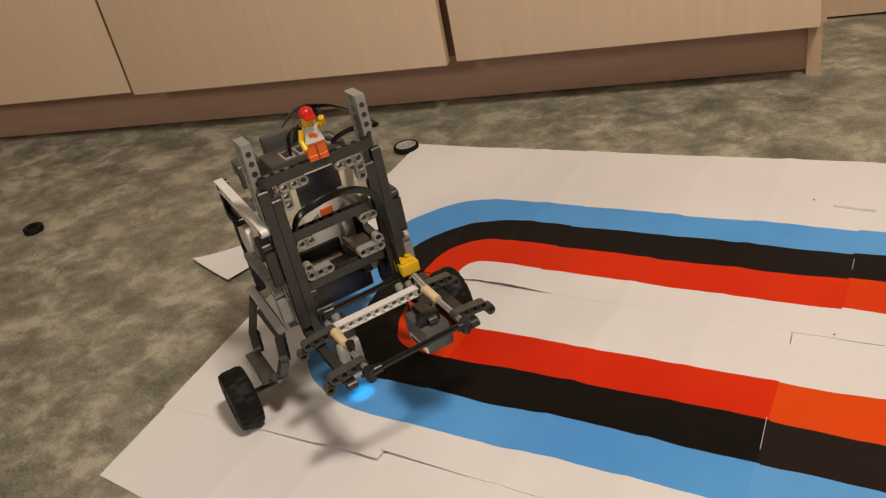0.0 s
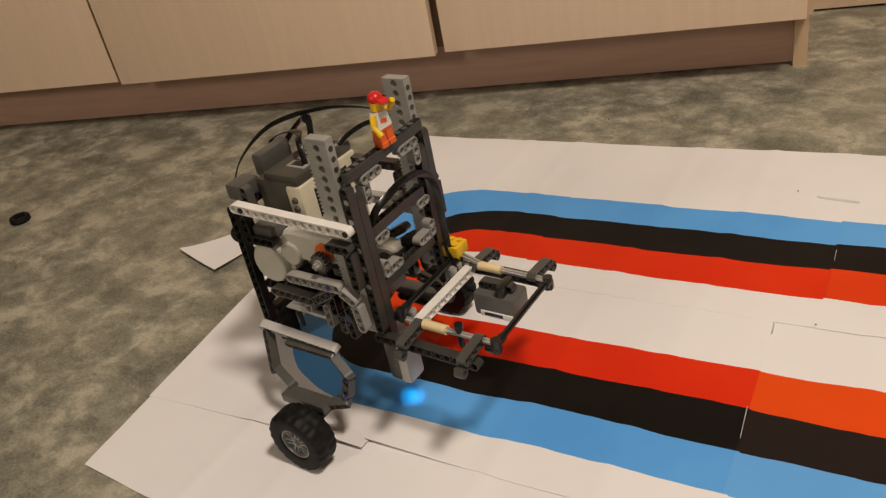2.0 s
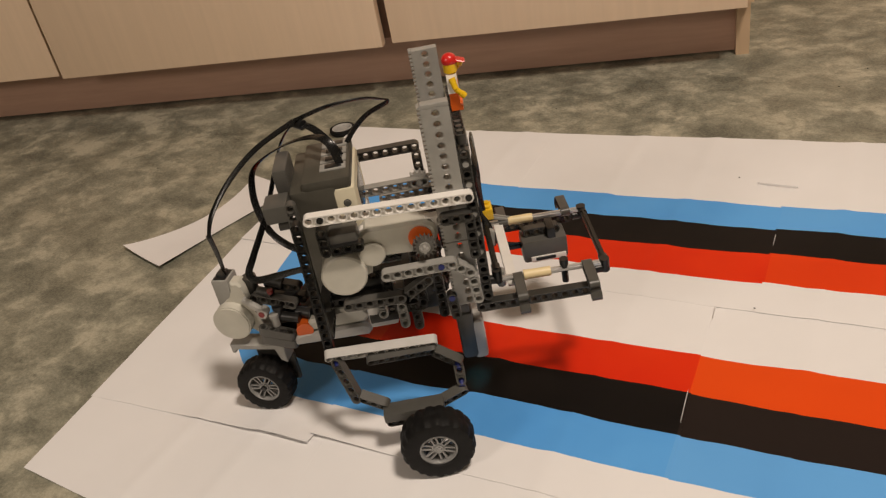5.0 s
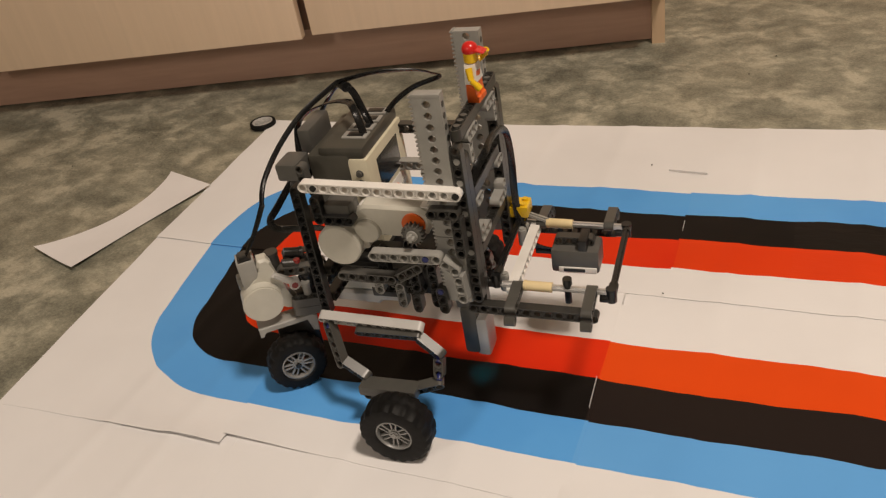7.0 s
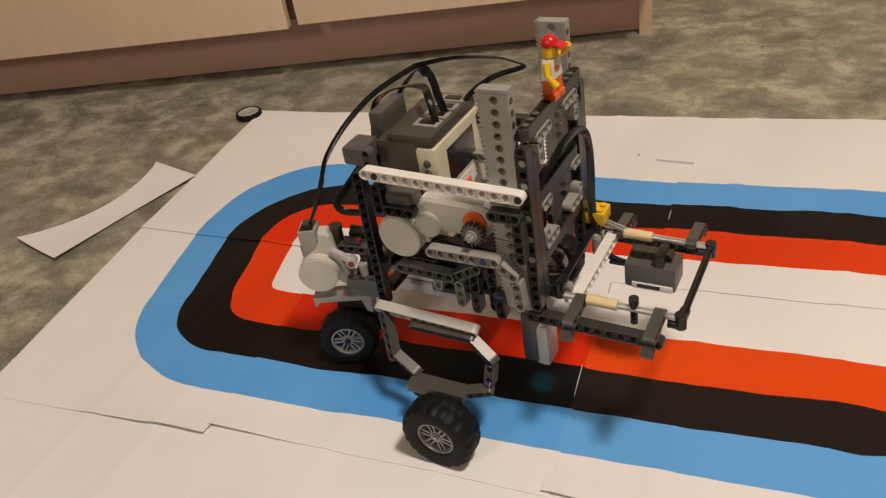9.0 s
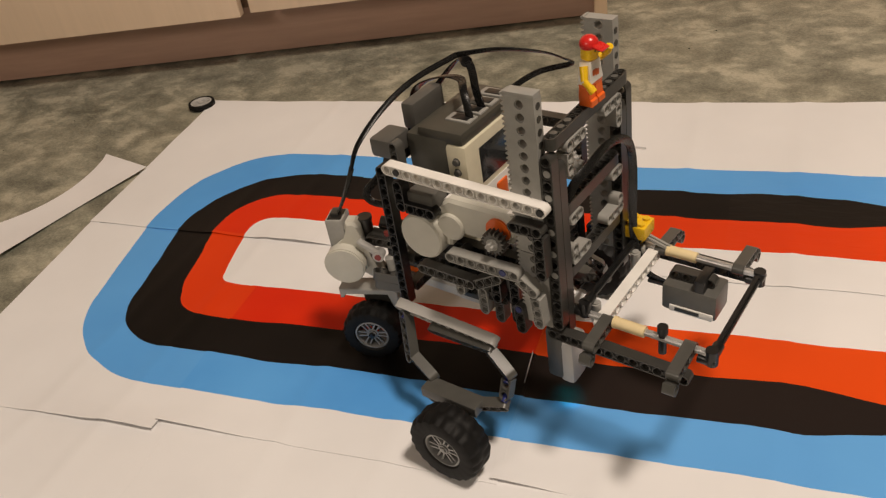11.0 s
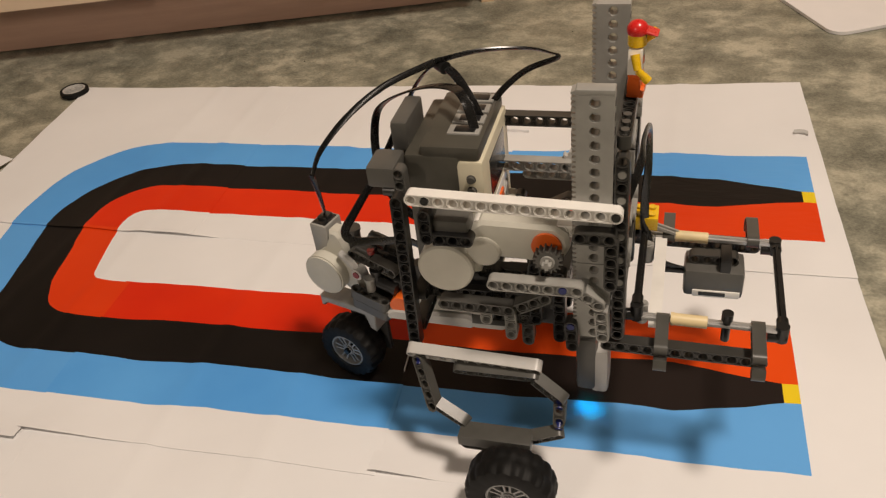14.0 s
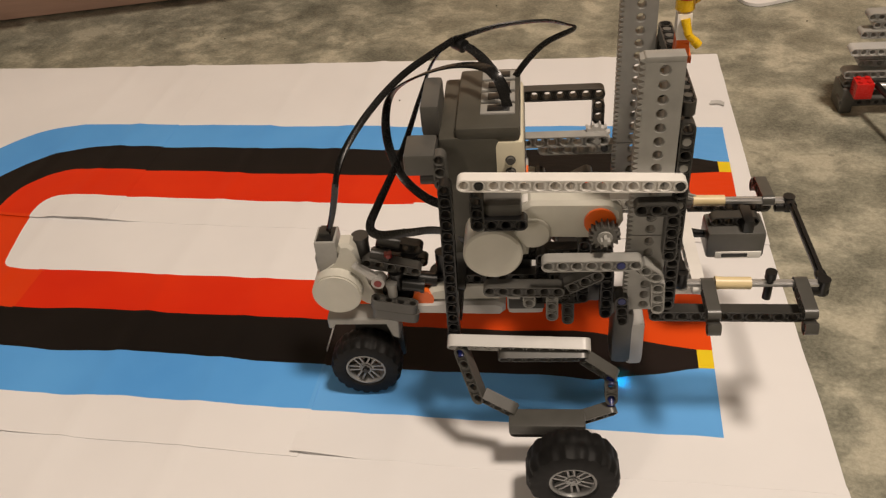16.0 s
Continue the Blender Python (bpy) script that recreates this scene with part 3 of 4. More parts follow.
# a spare wheel lying at the far corner of the paper
lone = thing("toy_wheel", "small black tyre on a pale spoked rim, lying flat", "toy wheel")
lone.matrix_world = pose(-0.312, 0.110, 0.0052, 90, 0, 20)
bm = bmesh.new()
tyre_profile(bm, 18.5, 8.0, 2.4, 14.6, 40)
part("tyre", mm(bm), M_RUBBER, lone)
bm = bmesh.new()
rim_mesh(bm, 14.9, 6.5, faces=(-1, 1))
part("rim", mm(bm), M_PALE, lone, "pale grey spoked rim")
# a small black tyre further off on the vinyl
bm = bmesh.new()
tyre_profile(bm, 14.5, 9.0, 2.6, 7.5, 32, 14)
bit = part("toy_tyre", mm(bm), M_RUBBER)
bit.matrix_world = pose(-0.767, -0.211, 0.0048, 90, 0, 40)
tagged(bit, "small black rubber toy tyre lying on the vinyl floor", "toy tyre")
# a white board with rounded corners
rim = []
for cx, cy, a0 in ((0.38, 0.48, 0), (0.02, 0.48, 90), (0.02, 0.02, 180), (0.38, 0.02, 270)):
    for k in range(7):
        a = radians(a0 + 15 * k)
        rim.append((cx + 0.02 * math.cos(a), cy + 0.02 * math.sin(a)))
bm = bmesh.new()
under, over = [bm.verts.new((x, y, 0.0)) for x, y in rim], [bm.verts.new((x, y, 0.004)) for x, y in rim]
bm.faces.new(under[::-1]), bm.faces.new(over)
for k in range(len(rim)):
    q = (k + 1) % len(rim)
    bm.faces.new((under[k], under[q], over[q], over[k]))
board = part("white_board", bm, M_PAPER, None)
board.matrix_world = pose(0.650, 0.277, 0.0008, 0, 0, 23.5)
tagged(board, "flat white board with rounded corners lying on the floor", "board")
# crumbs of dirt on the paper and the vinyl
bm = bmesh.new()
for x, y in ((0.248, 0.043), (0.296, -0.186), (-0.02, 0.21), (0.36, 0.36), (0.71, 0.24), (-0.55, -0.03), (0.33, 0.30), (-0.5, 0.06), (0.79, 0.10)):
    bmesh.ops.create_icosphere(bm, subdivisions=1, radius=0.0009, matrix=Matrix.Translation((x, y, 0.0042 if -0.2 < y < 0.1 and 0 < x < 0.5 else 0.001)) @ Matrix.Diagonal((1.3, 0.8, 0.7, 1)))
tagged(part("floor_crumbs", bm, M_RUBBER), "dark crumbs scattered on floor and paper", "crumbs", kind="stuff")

# ---- the robot, in millimetres: x ahead, y to its left, z up, from below the hub of one front wheel ----
YC = 117.0


def mirror(y):
    return 2 * YC - y


def front_wheel(y_out, side, name="front_wheel"):
    """Tyre with rim; the axis lies on the robot's y. side: -1 faces out to -y."""
    w = new(name)
    w.parent = ROBOT
    w.location = (0, (y_out - side * 11.5) / 1000, 0.028)
    bm = bmesh.new()
    tyre_profile(bm, 28.0, 23.0, 5.0, 13.8, 100, 20)
    part("tyre", mm(bm), M_RUBBER, w, "black rubber tyre with chunky lugs")
    bm = bmesh.new()
    rim_mesh(bm, 14.6, 19.0, faces=(-1, 1))
    axle(bm, (0, -9.5, 0), (0, 9.5, 0))
    part("rim", mm(bm), M_RIM, w, "silver-grey six-spoke rim")
    return w


WHEEL_N = front_wheel(-5.0, -1)
WHEEL_F = front_wheel(2 * YC + 5.0, 1)


def side_frame(f, near):
    """Octagonal splayed wheel hanger, uprights, levers and long beam of one side. f maps a y of the near side."""
    H = (0, 1, 0)
    # long top beam
    if near:
        beam((-57, f(61.5), 202.5), (55, f(62.5), 198), H, M_WHITE, "long_beam", label="long white beam")
        pin((55, f(62.5), 198), H, M_BLACK, ROBOT, 8.6)
    else:
        beam((-58.6, f(65), 194), (21.4, f(65), 194), H, M_DARK, "long_beam")
        beam((21.4, f(65), 186), (21.4, f(65), 162), H, M_DARK, "post")
    pin((-49, f(61.5), 202.2) if near else (-50.6, f(63.4), 194), H, M_BLACK, ROBOT, 8.6)
    # rear upright
    beam((-68, f(67), 196), (-71, f(68), 84), H, M_BLACK, "upright", label="black rear upright beam")
    # hanger: top beam, sloping sides and foot, splayed outwards towards the wheel
    P = lambda x, z: (x, f(60 - (86 - z) * 0.46), z)
    tilt = Vector((0, 1, 0.46 if near else -0.46))
    beam(P(-71, 84.5), P(9, 82), tilt, M_PALE, "hanger_top_beam", label="pale grey beam")
    bent_beam([P(-40, 77), P(6, 77), P(25, 65), P(25, 49)], tilt, M_CLIP, "hanger_arm")
    bent_beam([P(-66, 79), P(-57, 54), P(-35, 43)], tilt, M_CLIP, "hanger_arm")
    bent_beam([P(24.5, 44), P(4, 37.5)], tilt, M_CLIP, "hanger_arm")
    bm = bmesh.new()
    y0, y1 = sorted((f(27), f(41)))
    box(bm, (-38, y0, 35), (9, y1, 43.5), 1.2)
    part("hanger_foot", mm(bm), M_CLIP, ROBOT)
    beam((-34, f(36), 30), (2, f(36), 30), H, M_DARK)
    bm = bmesh.new()
    axle(bm, (0, f(18), 28), (0, f(42), 28))
    part("wheel_axle", mm(bm), M_BLACK, ROBOT)
    for x, z in ((-66, 79), (25, 49), (25, 62)):
        pin(P(x, z), tilt, M_BLUE if near else M_BLACK, ROBOT, 7.9)
    # light grey bent lever and the lever under it
    bent_beam([(-13, f(57.5), 149), (35, f(57.5), 149), (48, f(58.5), 138), (49.5, f(59), 114)], H, M_LIGHT, "lever", label="light grey bent lever")
    bent_beam([(-47, f(66), 123), (-5, f(66), 122), (19, f(66), 136)], H, M_MID, "lever")
    pin((27, f(57.5), 149), H, M_BLUE if near else M_BLACK, ROBOT, 7.9)
    # short posts between lever, motor and hanger
    beam((-24, f(76), 112), (-24, f(76), 104), H, M_LIGHT, "post")
    beam((-16, f(75), 140), (-16, f(75), 116), H, M_BLACK, "post")
    beam((30, f(66), 114), (31, f(66), 98), H, M_DARK, "post")
    pin((30, f(66), 114), H, M_BLUE, ROBOT, 7.9)
    beam((22, f(75), 128), (22, f(75), 96), H, M_BLACK, "post")
    # bent black bracket over the rack
    bent_beam([(36, f(61), 184), (53, f(61), 184), (53, f(61), 148)], H, M_DARK, "bracket")


side_frame(lambda y: y, True)
side_frame(mirror, False)


def toothed_rack(y0, y1, z0, z1):
    """A flat gear rack standing on end: teeth along its back edge, a row of holes in its broad face."""
    n = int((z1 - z0) // 8)
    bm = bmesh.new()
    yc, t = (y0 + y1) / 2, (y1 - y0) / 2
    lift_arm(bm, n, along((43, yc, z1 - 4 - (z1 - z0 - n * 8)), (0, 0, -1), (0, 1, 0)), False, False, h=9.5, t=t, flat=True)
    bmesh.ops.remove_doubles(bm, verts=bm.verts[:], dist=0.02)
    rack = part("gear_rack", mm(bm), M_LIGHT, ROBOT, "light grey gear rack standing on end")
    bm = bmesh.new()
    z, pts = z1 - n * 8 - (z1 - z0 - n * 8), [(33.6, z0)]
    while z < z1 - 1.0:
        pts += [(33.4, z), (33.0, z + 0.5), (31.0, z + 1.2), (31.0, z + 2.0), (33.0, z + 2.7)]
        z += 3.14
    pts += [(33.4, z1), (33.6, z1)]
    prism(bm, pts, 2 * t - 0.4, Matrix.Translation((0, yc, 0)))
    part("rack_teeth", mm(bm), M_LIGHT, rack, smooth=False)
    if z1 - z0 - n * 8 > 1:
        bm = bmesh.new()
        box(bm, (33.6, y0, z1 - (z1 - z0 - n * 8)), (52.5, y1, z1), 0.4)
        part("rack_end", mm(bm), M_LIGHT, rack)
    # sockets along the front edge
    bm = bmesh.new()
    rod(bm, (-0.6, 0, 0), (0.25, 0, 0), 2.2, 12)
    me = mesh_of("socket", mm(bm), M_DARK)
    for k in range(n):
        ob = new("socket", me)
        ob.parent = rack
        ob.location = (0.0525, yc / 1000, (z1 - 8 - k * 8) / 1000)
    return rack


toothed_rack(66.0, 74.0, 161.0, 268.0)
toothed_rack(161.0, 169.0, 161.0, 273.0)
toothed_rack(66.4, 73.6, 104.0, 160.8)
toothed_rack(161.4, 168.6, 104.0, 160.8)

# lifting carriage in front of the racks
for y in (69.5, 164.5):
    beam((57, y, 228), (57, y, 108), (0, 1, 0), M_DARK, "carriage_upright")
    s = 1 if y < YC else -1
    beam((57, y + 8.1 * s, 218), (57, y + 8.1 * s, 98), (0, 1, 0), M_DARK, "carriage_upright")
    # light grey corner brackets inside the frame
    y2 = y + 16.2 * s
    bent_beam([(58, y2 + 16 * s, 228.8), (58, y2, 228.8), (58, y2, 212.8)], (1, 0, 0), M_LIGHT, "corner_bracket")
    beam((58, y2, 178.8), (58, y2 + 8 * s, 178.8), (1, 0, 0), M_LIGHT, "corner_bracket")
    bent_beam([(58, y2 + 16 * s, 149.2), (58, y2, 149.2), (58, y2, 157.2)], (1, 0, 0), M_LIGHT, "corner_bracket")
for z in (220, 204, 180, 164, 148):
    pin((57, 69.5, z), (0, 1, 0), M_LIGHT, ROBOT, 6.6)
beam((57, 73, 237), (57, 161, 237), (0, 0, 1), M_DARK, "crossbar")
beam((57, 83, 187), (57, 151, 187), (0, 0, 1), M_DARK, "crossbar")
beam((57, 83, 141), (57, 151, 141), (0, 0, 1), M_DARK, "crossbar")
for y in (77, 85, 93, 137, 145, 153):
    pin((57, y, 238.6), (0, 0, 1), M_MID, ROBOT, 5.4)

# fork: two arms, clips, silver axles with tan bushes and black joining bars
FORK_X = (82.5, 136.5)
for ya, yb, yx in ((71.0, 54.0, 83.5), (180.0, 197.0, 167.0)):
    s = 1 if yb > ya else -1
    beam((51, ya, 97), (139, ya, 95), (0, 1, 0), M_DARK, "fork_arm")
    for x in FORK_X:
        bent_beam([(x, yx, 108), (x, yb + 3 * -s, 106), (x, yb + 1 * s, 96)], (1, 0, 0), M_CLIP, "fork_clip")
    bm = bmesh.new()
    axle(bm, (64, yx, 109.5), (149, yx, 107.5), 2.4)
    part("axle_rod", mm(bm), M_SILVER, ROBOT, "silver cross-shaped axle")
    bm = bmesh.new()
    rod(bm, (87, yx, 109), (108, yx, 108.4), 3.8, 18)
    rod(bm, (87, yx, 109), (89, yx, 109), 4.1, 18)
    part("bush", mm(bm), M_TAN, ROBOT, "tan plastic bush")
    for x, z in ((67, 113.5), (150, 106)):
        bm = bmesh.new()
        rod(bm, (x, yx, z - 6), (x, yx, z + 5), 3.9, 16)
        rod(bm, (x - 8, yx, z - 3.5), (x + 3, yx, z - 3.5), 3.7, 16)
        part("connector", mm(bm), M_BLACK, ROBOT)
for x, z in ((67, 116), (150.5, 107)):
    bm = bmesh.new()
    axle(bm, (x, 84, z), (x, 167, z + 1), 2.4)
    for y in (84, 160):
        rod(bm, (x, y, z), (x, y + 9, z), 3.5, 14)
    part("joining_bar", mm(bm), M_BLACK, ROBOT, "black joining bar")
beam((78, 84, 105), (78, 164, 105), (1, 0, 0), M_WHITE, "cross_beam", label="white beam lying across the fork")
for y in (92, 152, 160):
    bm = bmesh.new()
    rod(bm, (70, y, 98), (70, y, 112), 3.6, 14)
    rod(bm, (70, y, 109), (70, y, 113), 2.4, 14)
    part("upright_pin", mm(bm), M_LIGHT, ROBOT)
bm = bmesh.new()
rod(bm, (119, 84, 96), (119, 84, 112), 2.6, 12)
rod(bm, (119, 84, 112), (119, 84, 117), 3.4, 14)
part("ball_pin", mm(bm), M_BLACK, ROBOT)

# touch sensor under one fork arm
bm = bmesh.new()
box(bm, (94, 140, 80), (132, 164, 101), 3.0)
sensor = part("touch_sensor", mm(bm), M_MID, ROBOT, "grey touch sensor hung under the fork")
bm = bmesh.new()
box(bm, (100, 139.2, 80.5), (130, 146, 86), 0.8)
part("label_plate", mm(bm), M_WHITE, sensor)
bm = bmesh.new()
box(bm, (104, 138.6, 82), (121, 142, 85), 0.6)
part("dark_slot", mm(bm), M_BLACK, sensor)
bm = bmesh.new()
axle(bm, (80, 152, 92), (95, 152, 92))
part("feeler_axle", mm(bm), M_BLACK, sensor)
beam((100, 152, 104.5), (124, 152, 104.5), (0, 1, 0), M_DARK)
bm = bmesh.new()
box(bm, (116, 141, 86), (123, 160, 110), 1.5)
part("sensor_holder", mm(bm), M_BLACK, ROBOT)

# colour sensor looking down at the track, its two lamps in added spot-narrowing tubes
bm = bmesh.new()
box(bm, (29, 91, 30), (43, 113, 76), 4.0)
eye_box = part("colour_sensor", mm(bm), M_CLIP, ROBOT, "grey colour sensor with lit lamps")
bm = bmesh.new()
box(bm, (39, 91.6, 28), (50.5, 112.4, 66), 3.6)
part("sensor_cover", mm(bm), M_PALE, eye_box, "pale grey cover")
bm = bmesh.new()
box(bm, (27, 94, 74), (41, 110, 84), 1.5)
part("sensor_socket", mm(bm), M_MID, eye_box)
for x, y, mat, lab in ((37, 104, M_LED_CYAN, "glowing cyan lamp"), (44.5, 107, M_LED_BLUE, "glowing violet-blue lamp")):
    bm = bmesh.new()
    rod(bm, (x, y, 22.5), (x, y, 33.5), 2.4, 16, caps=False)
    part("spot_tube", mm(bm), M_BLACK, eye_box)
    bm = bmesh.new()
    rod(bm, (x, y, 29.5), (x, y, 30.5), 2.1, 16)
    part("sensor_lamp", mm(bm), mat, eye_box, lab)

# yellow stud brick and light grey elbow behind it
bm = bmesh.new()
box(bm, (59.0, 156, 120.0), (75.0, 172, 129.5), 0.3)
for x in (63, 71):
    for y in (160, 168):
        rod(bm, (x, y, 129.5), (x, y, 131.3), 2.45, 16)
rod(bm, (67, 164, 113), (67, 164, 121), 3.6, 14)
part("stud_brick", mm(bm), M_YELLOW, ROBOT, "small yellow stud brick")
bm = bmesh.new()
axle(bm, (70, 165, 119), (88, 167, 111))
part("axle_rod", mm(bm), M_LIGHT, ROBOT)


def motor(cx, cy, cz, hx, hz, side, parent, hub_mat):
    """A servo motor: round drum in front, a boss beside it, a long level body behind and an orange output hub. side: the cap's way along y."""
    bm = bmesh.new()
    rod(bm, (cx, cy, cz), (cx, cy - side * 22, cz), 17.0, 48)
    rod(bm, (cx, cy + side * 1.2, cz), (cx, cy, cz), 15.8, 48, 17.0 if side < 0 else 15.8)
    part("motor_drum", mm(bm), M_MOTOR, parent, "white round motor drum")
    L = hx - cx
    m = Matrix.Translation((cx, cy - side * 15, hz - 4))
    bm = bmesh.new()
    prism(bm, [(13, -12), (L - 4, -12), (L + 8, -10), (L + 12, -2), (L + 11, 7), (L + 4, 12), (22, 13), (14, 7)], 18, m, 2.2)
    body = part("motor_body", mm(bm), M_MOTOR, parent, "white servo motor body")
    bm = bmesh.new()
    b0 = Vector((cx + 23, cy - side * 4.5, cz + 11))
    rod(bm, b0, b0 - Vector((0, side * 18, 0)), 10.0, 32)
    rod(bm, b0 + Vector((0, side * 1.0, 0)), b0, 9.0, 32, 10.0 if side < 0 else 9.0)
    prism(bm, [(4, -10), (20, -6), (22, 8), (8, 14), (-4, 14)], 12, Matrix.Translation((cx, cy - side * 12, cz)), 1.6)
    part("motor_boss", mm(bm), M_MOTOR, body)
    bm = bmesh.new()
    c = Vector((hx - 1, cy - side * 15, hz - 4.5))
    rod(bm, c + Vector((0, -10.6, 0)), c + Vector((0, 10.6, 0)), 8.8, 36)
    part("output_hub", mm(bm), hub_mat, parent, "motor output hub")
    if side > 0:
        return body
    # grey plug housing on top of the drum, held by a black bent beam
    bm = bmesh.new()
    box(bm, (cx - 4, cy - 14 if side > 0 else cy - 3, cz + 25), (cx + 17, cy + 3 if side > 0 else cy + 14, cz + 37), 2.4)
    part("motor_housing", mm(bm), M_MID, parent)
    bent_beam([(cx - 7, cy + side * 3, cz + 42), (cx - 7, cy + side * 3, cz + 26), (cx + 17, cy + side * 3, cz + 26)], (0, 1, 0), M_BLACK, "bracket", parent)
    return body


def gear(cx, cy, cz, r, teeth, width, mat, parent):
    bm = bmesh.new()
    pts = []
    for i in range(teeth):
        a = 2 * math.pi * i / teeth
        s = 2 * math.pi / teeth
        for k, q in ((0.0, r - 2.2), (0.28, r - 2.0), (0.42, r), (0.62, r), (0.76, r - 2.0)):
            pts.append((q * math.cos(a + k * s), q * math.sin(a + k * s)))
    prism(bm, pts, width, Matrix.Translation((cx, cy, cz)))
    g = part("gear", mm(bm), mat, parent, "grey toothed gear", smooth=False)
    bm = bmesh.new()
    axle(bm, (cx, cy - 8, cz), (cx, cy + 14, cz), 2.6)
    rod(bm, (cx, cy - width / 2 - 1.2, cz), (cx, cy + width / 2, cz), 4.2, 16)
    part("gear_hub", mm(bm), M_LIGHT, g)


motor(-44, 65, 149.5, 17, 172, -1, ROBOT, M_ORANGE)
motor(-46, mirror(66), 122, 10, 118, 1, ROBOT, M_MID)
gear(18, 63, 164.5, 8.6, 16, 6.0, M_MID, ROBOT)
gear(20, mirror(74), 168, 9.0, 12, 4.5, M_PALE, ROBOT)

# the programmable brick, upright, its display facing ahead
bm = bmesh.new()
box(bm, (-74, 101, 99), (-39.2, 173, 205), 3.0)
box(bm, (-64, 101.5, 201), (-27, 172.5, 211), 3.2)
hub = part("control_brick", mm(bm), M_HUBGREY, ROBOT, "grey and ivory programmable control brick with a dark display")
bm = bmesh.new()
box(bm, (-42, 100.6, 98), (-25, 173.4, 202), 3.5)
part("face_plate", mm(bm), M_IVORY, hub, "ivory front shell")
bm = bmesh.new()
box(bm, (-27, 116, 167), (-24.6, 158, 194), 0.5)
part("display", mm(bm), M_SCREEN, hub, "dark display screen")
bm = bmesh.new()
box(bm, (-27, 115, 126), (-24.5, 159, 163), 0.75)
part("button_field", mm(bm), M_WHITE, hub)
bm = bmesh.new()
box(bm, (-27, 131, 143), (-23.2, 143, 158), 0.6)
part("centre_button", mm(bm), M_ORANGE, hub, "orange button")
for y0 in (119, 145):
    bm = bmesh.new()
    prism(bm, [(y0, 150), (y0 + 10, 144), (y0 + 10, 156)], 2.4, Matrix.Translation((-24.4, 0, 0)) @ Matrix(((0, 1, 0, 0), (1, 0, 0, 0), (0, 0, 1, 0), (0, 0, 0, 1))))
    part("arrow_button", mm(bm), M_LIGHT, hub, smooth=False)
for i in range(4):
    bm = bmesh.new()
    y = 116 + i * 13.5
    box(bm, (-50, y, 206), (-30, y + 11, 212.0), 0.8)
    port = part("port", mm(bm), M_LIGHT, hub)
    bm = bmesh.new()
    box(bm, (-46, y + 2, 211.6), (-33, y + 9, 212.4), 0.3)
    part("port_socket", mm(bm), M_BLACK, port)
for z in (190, 182, 174):
    pin((-33, 101, z), (0, 1, 0), M_MID, ROBOT, 5.0)

# clamps that hold the brick from behind
bm = bmesh.new()
box(bm, (-92, 83, 192), (-74, 106, 206), 2.5)
part("clamp", mm(bm), M_MID, ROBOT)
bm = bmesh.new()
box(bm, (-84, 112, 200), (-73, 148, 220), 2.5)
part("clamp", mm(bm), M_MID, ROBOT)
beam((-72, 87, 186), (-72, 87, 202), (0, 1, 0), M_MID)
beam((-80, 88, 188), (-80, 146, 188), (1, 0, 0), M_DARK)

# inner chassis between the two sides
beam((-66, 76, 118), (-66, 158, 118), (1, 0, 0), M_DARK, "chassis_beam")
beam((20, 78, 118), (20, 158, 118), (1, 0, 0), M_DARK, "chassis_beam")
beam((-70, 76, 92), (-70, 158, 92), (1, 0, 0), M_DARK, "chassis_beam")
beam((-64, 90, 112), (24, 90, 112), (0, 1, 0), M_DARK, "chassis_beam")
beam((-64, 144, 112), (24, 144, 112), (0, 1, 0), M_DARK, "chassis_beam")
beam((-24, 78, 176), (32, 78, 176), (0, 1, 0), M_WHITE, "chassis_beam")
beam((-24, mirror(78), 168), (24, mirror(78), 168), (0, 1, 0), M_LIGHT, "chassis_beam")
# made-up black blocks that stand in for the shade inside the robot
bm = bmesh.new()
box(bm, (-6, 86, 92), (22, 148, 118), 3.0)
part("shade_block", mm(bm), M_BLACK, ROBOT)
bm = bmesh.new()
box(bm, (-58, 92, 112), (-22, 142, 126), 3.0)
part("shade_block", mm(bm), M_BLACK, ROBOT)
beam((-26, 84, 136), (22, 84, 136), (0, 1, 0), M_BLACK, "chassis_beam")
beam((-26, 84, 100), (6, 84, 100), (0, 1, 0), M_DARK, "chassis_beam")
beam((8, 74, 150), (8, 74, 110), (0, 1, 0), M_BLACK, "post")
# steering motor lying along the middle: two flat pale shells and a nose with the output hub
bm = bmesh.new()
prism(bm, [(-104, 67), (-44, 65), (-40, 69), (-40, 74), (-46, 77), (-100, 77), (-106, 72)], 30, Matrix.Translation((0, 117, 0)), 2.0)
steer_motor = part("steering_motor", mm(bm), M_PALE, ROBOT, "pale grey steering motor lying flat")
bm = bmesh.new()
prism(bm, [(-98, 77.4), (-44, 77.4), (-38, 84), (-44, 93), (-64, 93), (-88, 88)], 27, Matrix.Translation((0, 117, 0)), 2.4)
part("motor_shell", mm(bm), M_MOTOR, steer_motor)
bm = bmesh.new()
rod(bm, (-94, 103.2, 80), (-94, 118, 80), 7.0, 32)
part("output_hub", mm(bm), M_ORANGE, ROBOT, "orange motor output hub")
bm = bmesh.new()
box(bm, (-38, 84, 84), (-15, 128, 103), 3.0)
part("motor_mount", mm(bm), M_PALE, ROBOT)
bm = bmesh.new()
box(bm, (-37, 83.4, 89), (-14.6, 100, 97), 0.8)
part("mount_band", mm(bm), M_DARK, ROBOT)
beam((-10, 82, 103), (-10, 82, 87), (0, 1, 0), M_LIGHT, "post")
beam((0, 86, 104), (0, 86, 80), (0, 1, 0), M_MID, "post")

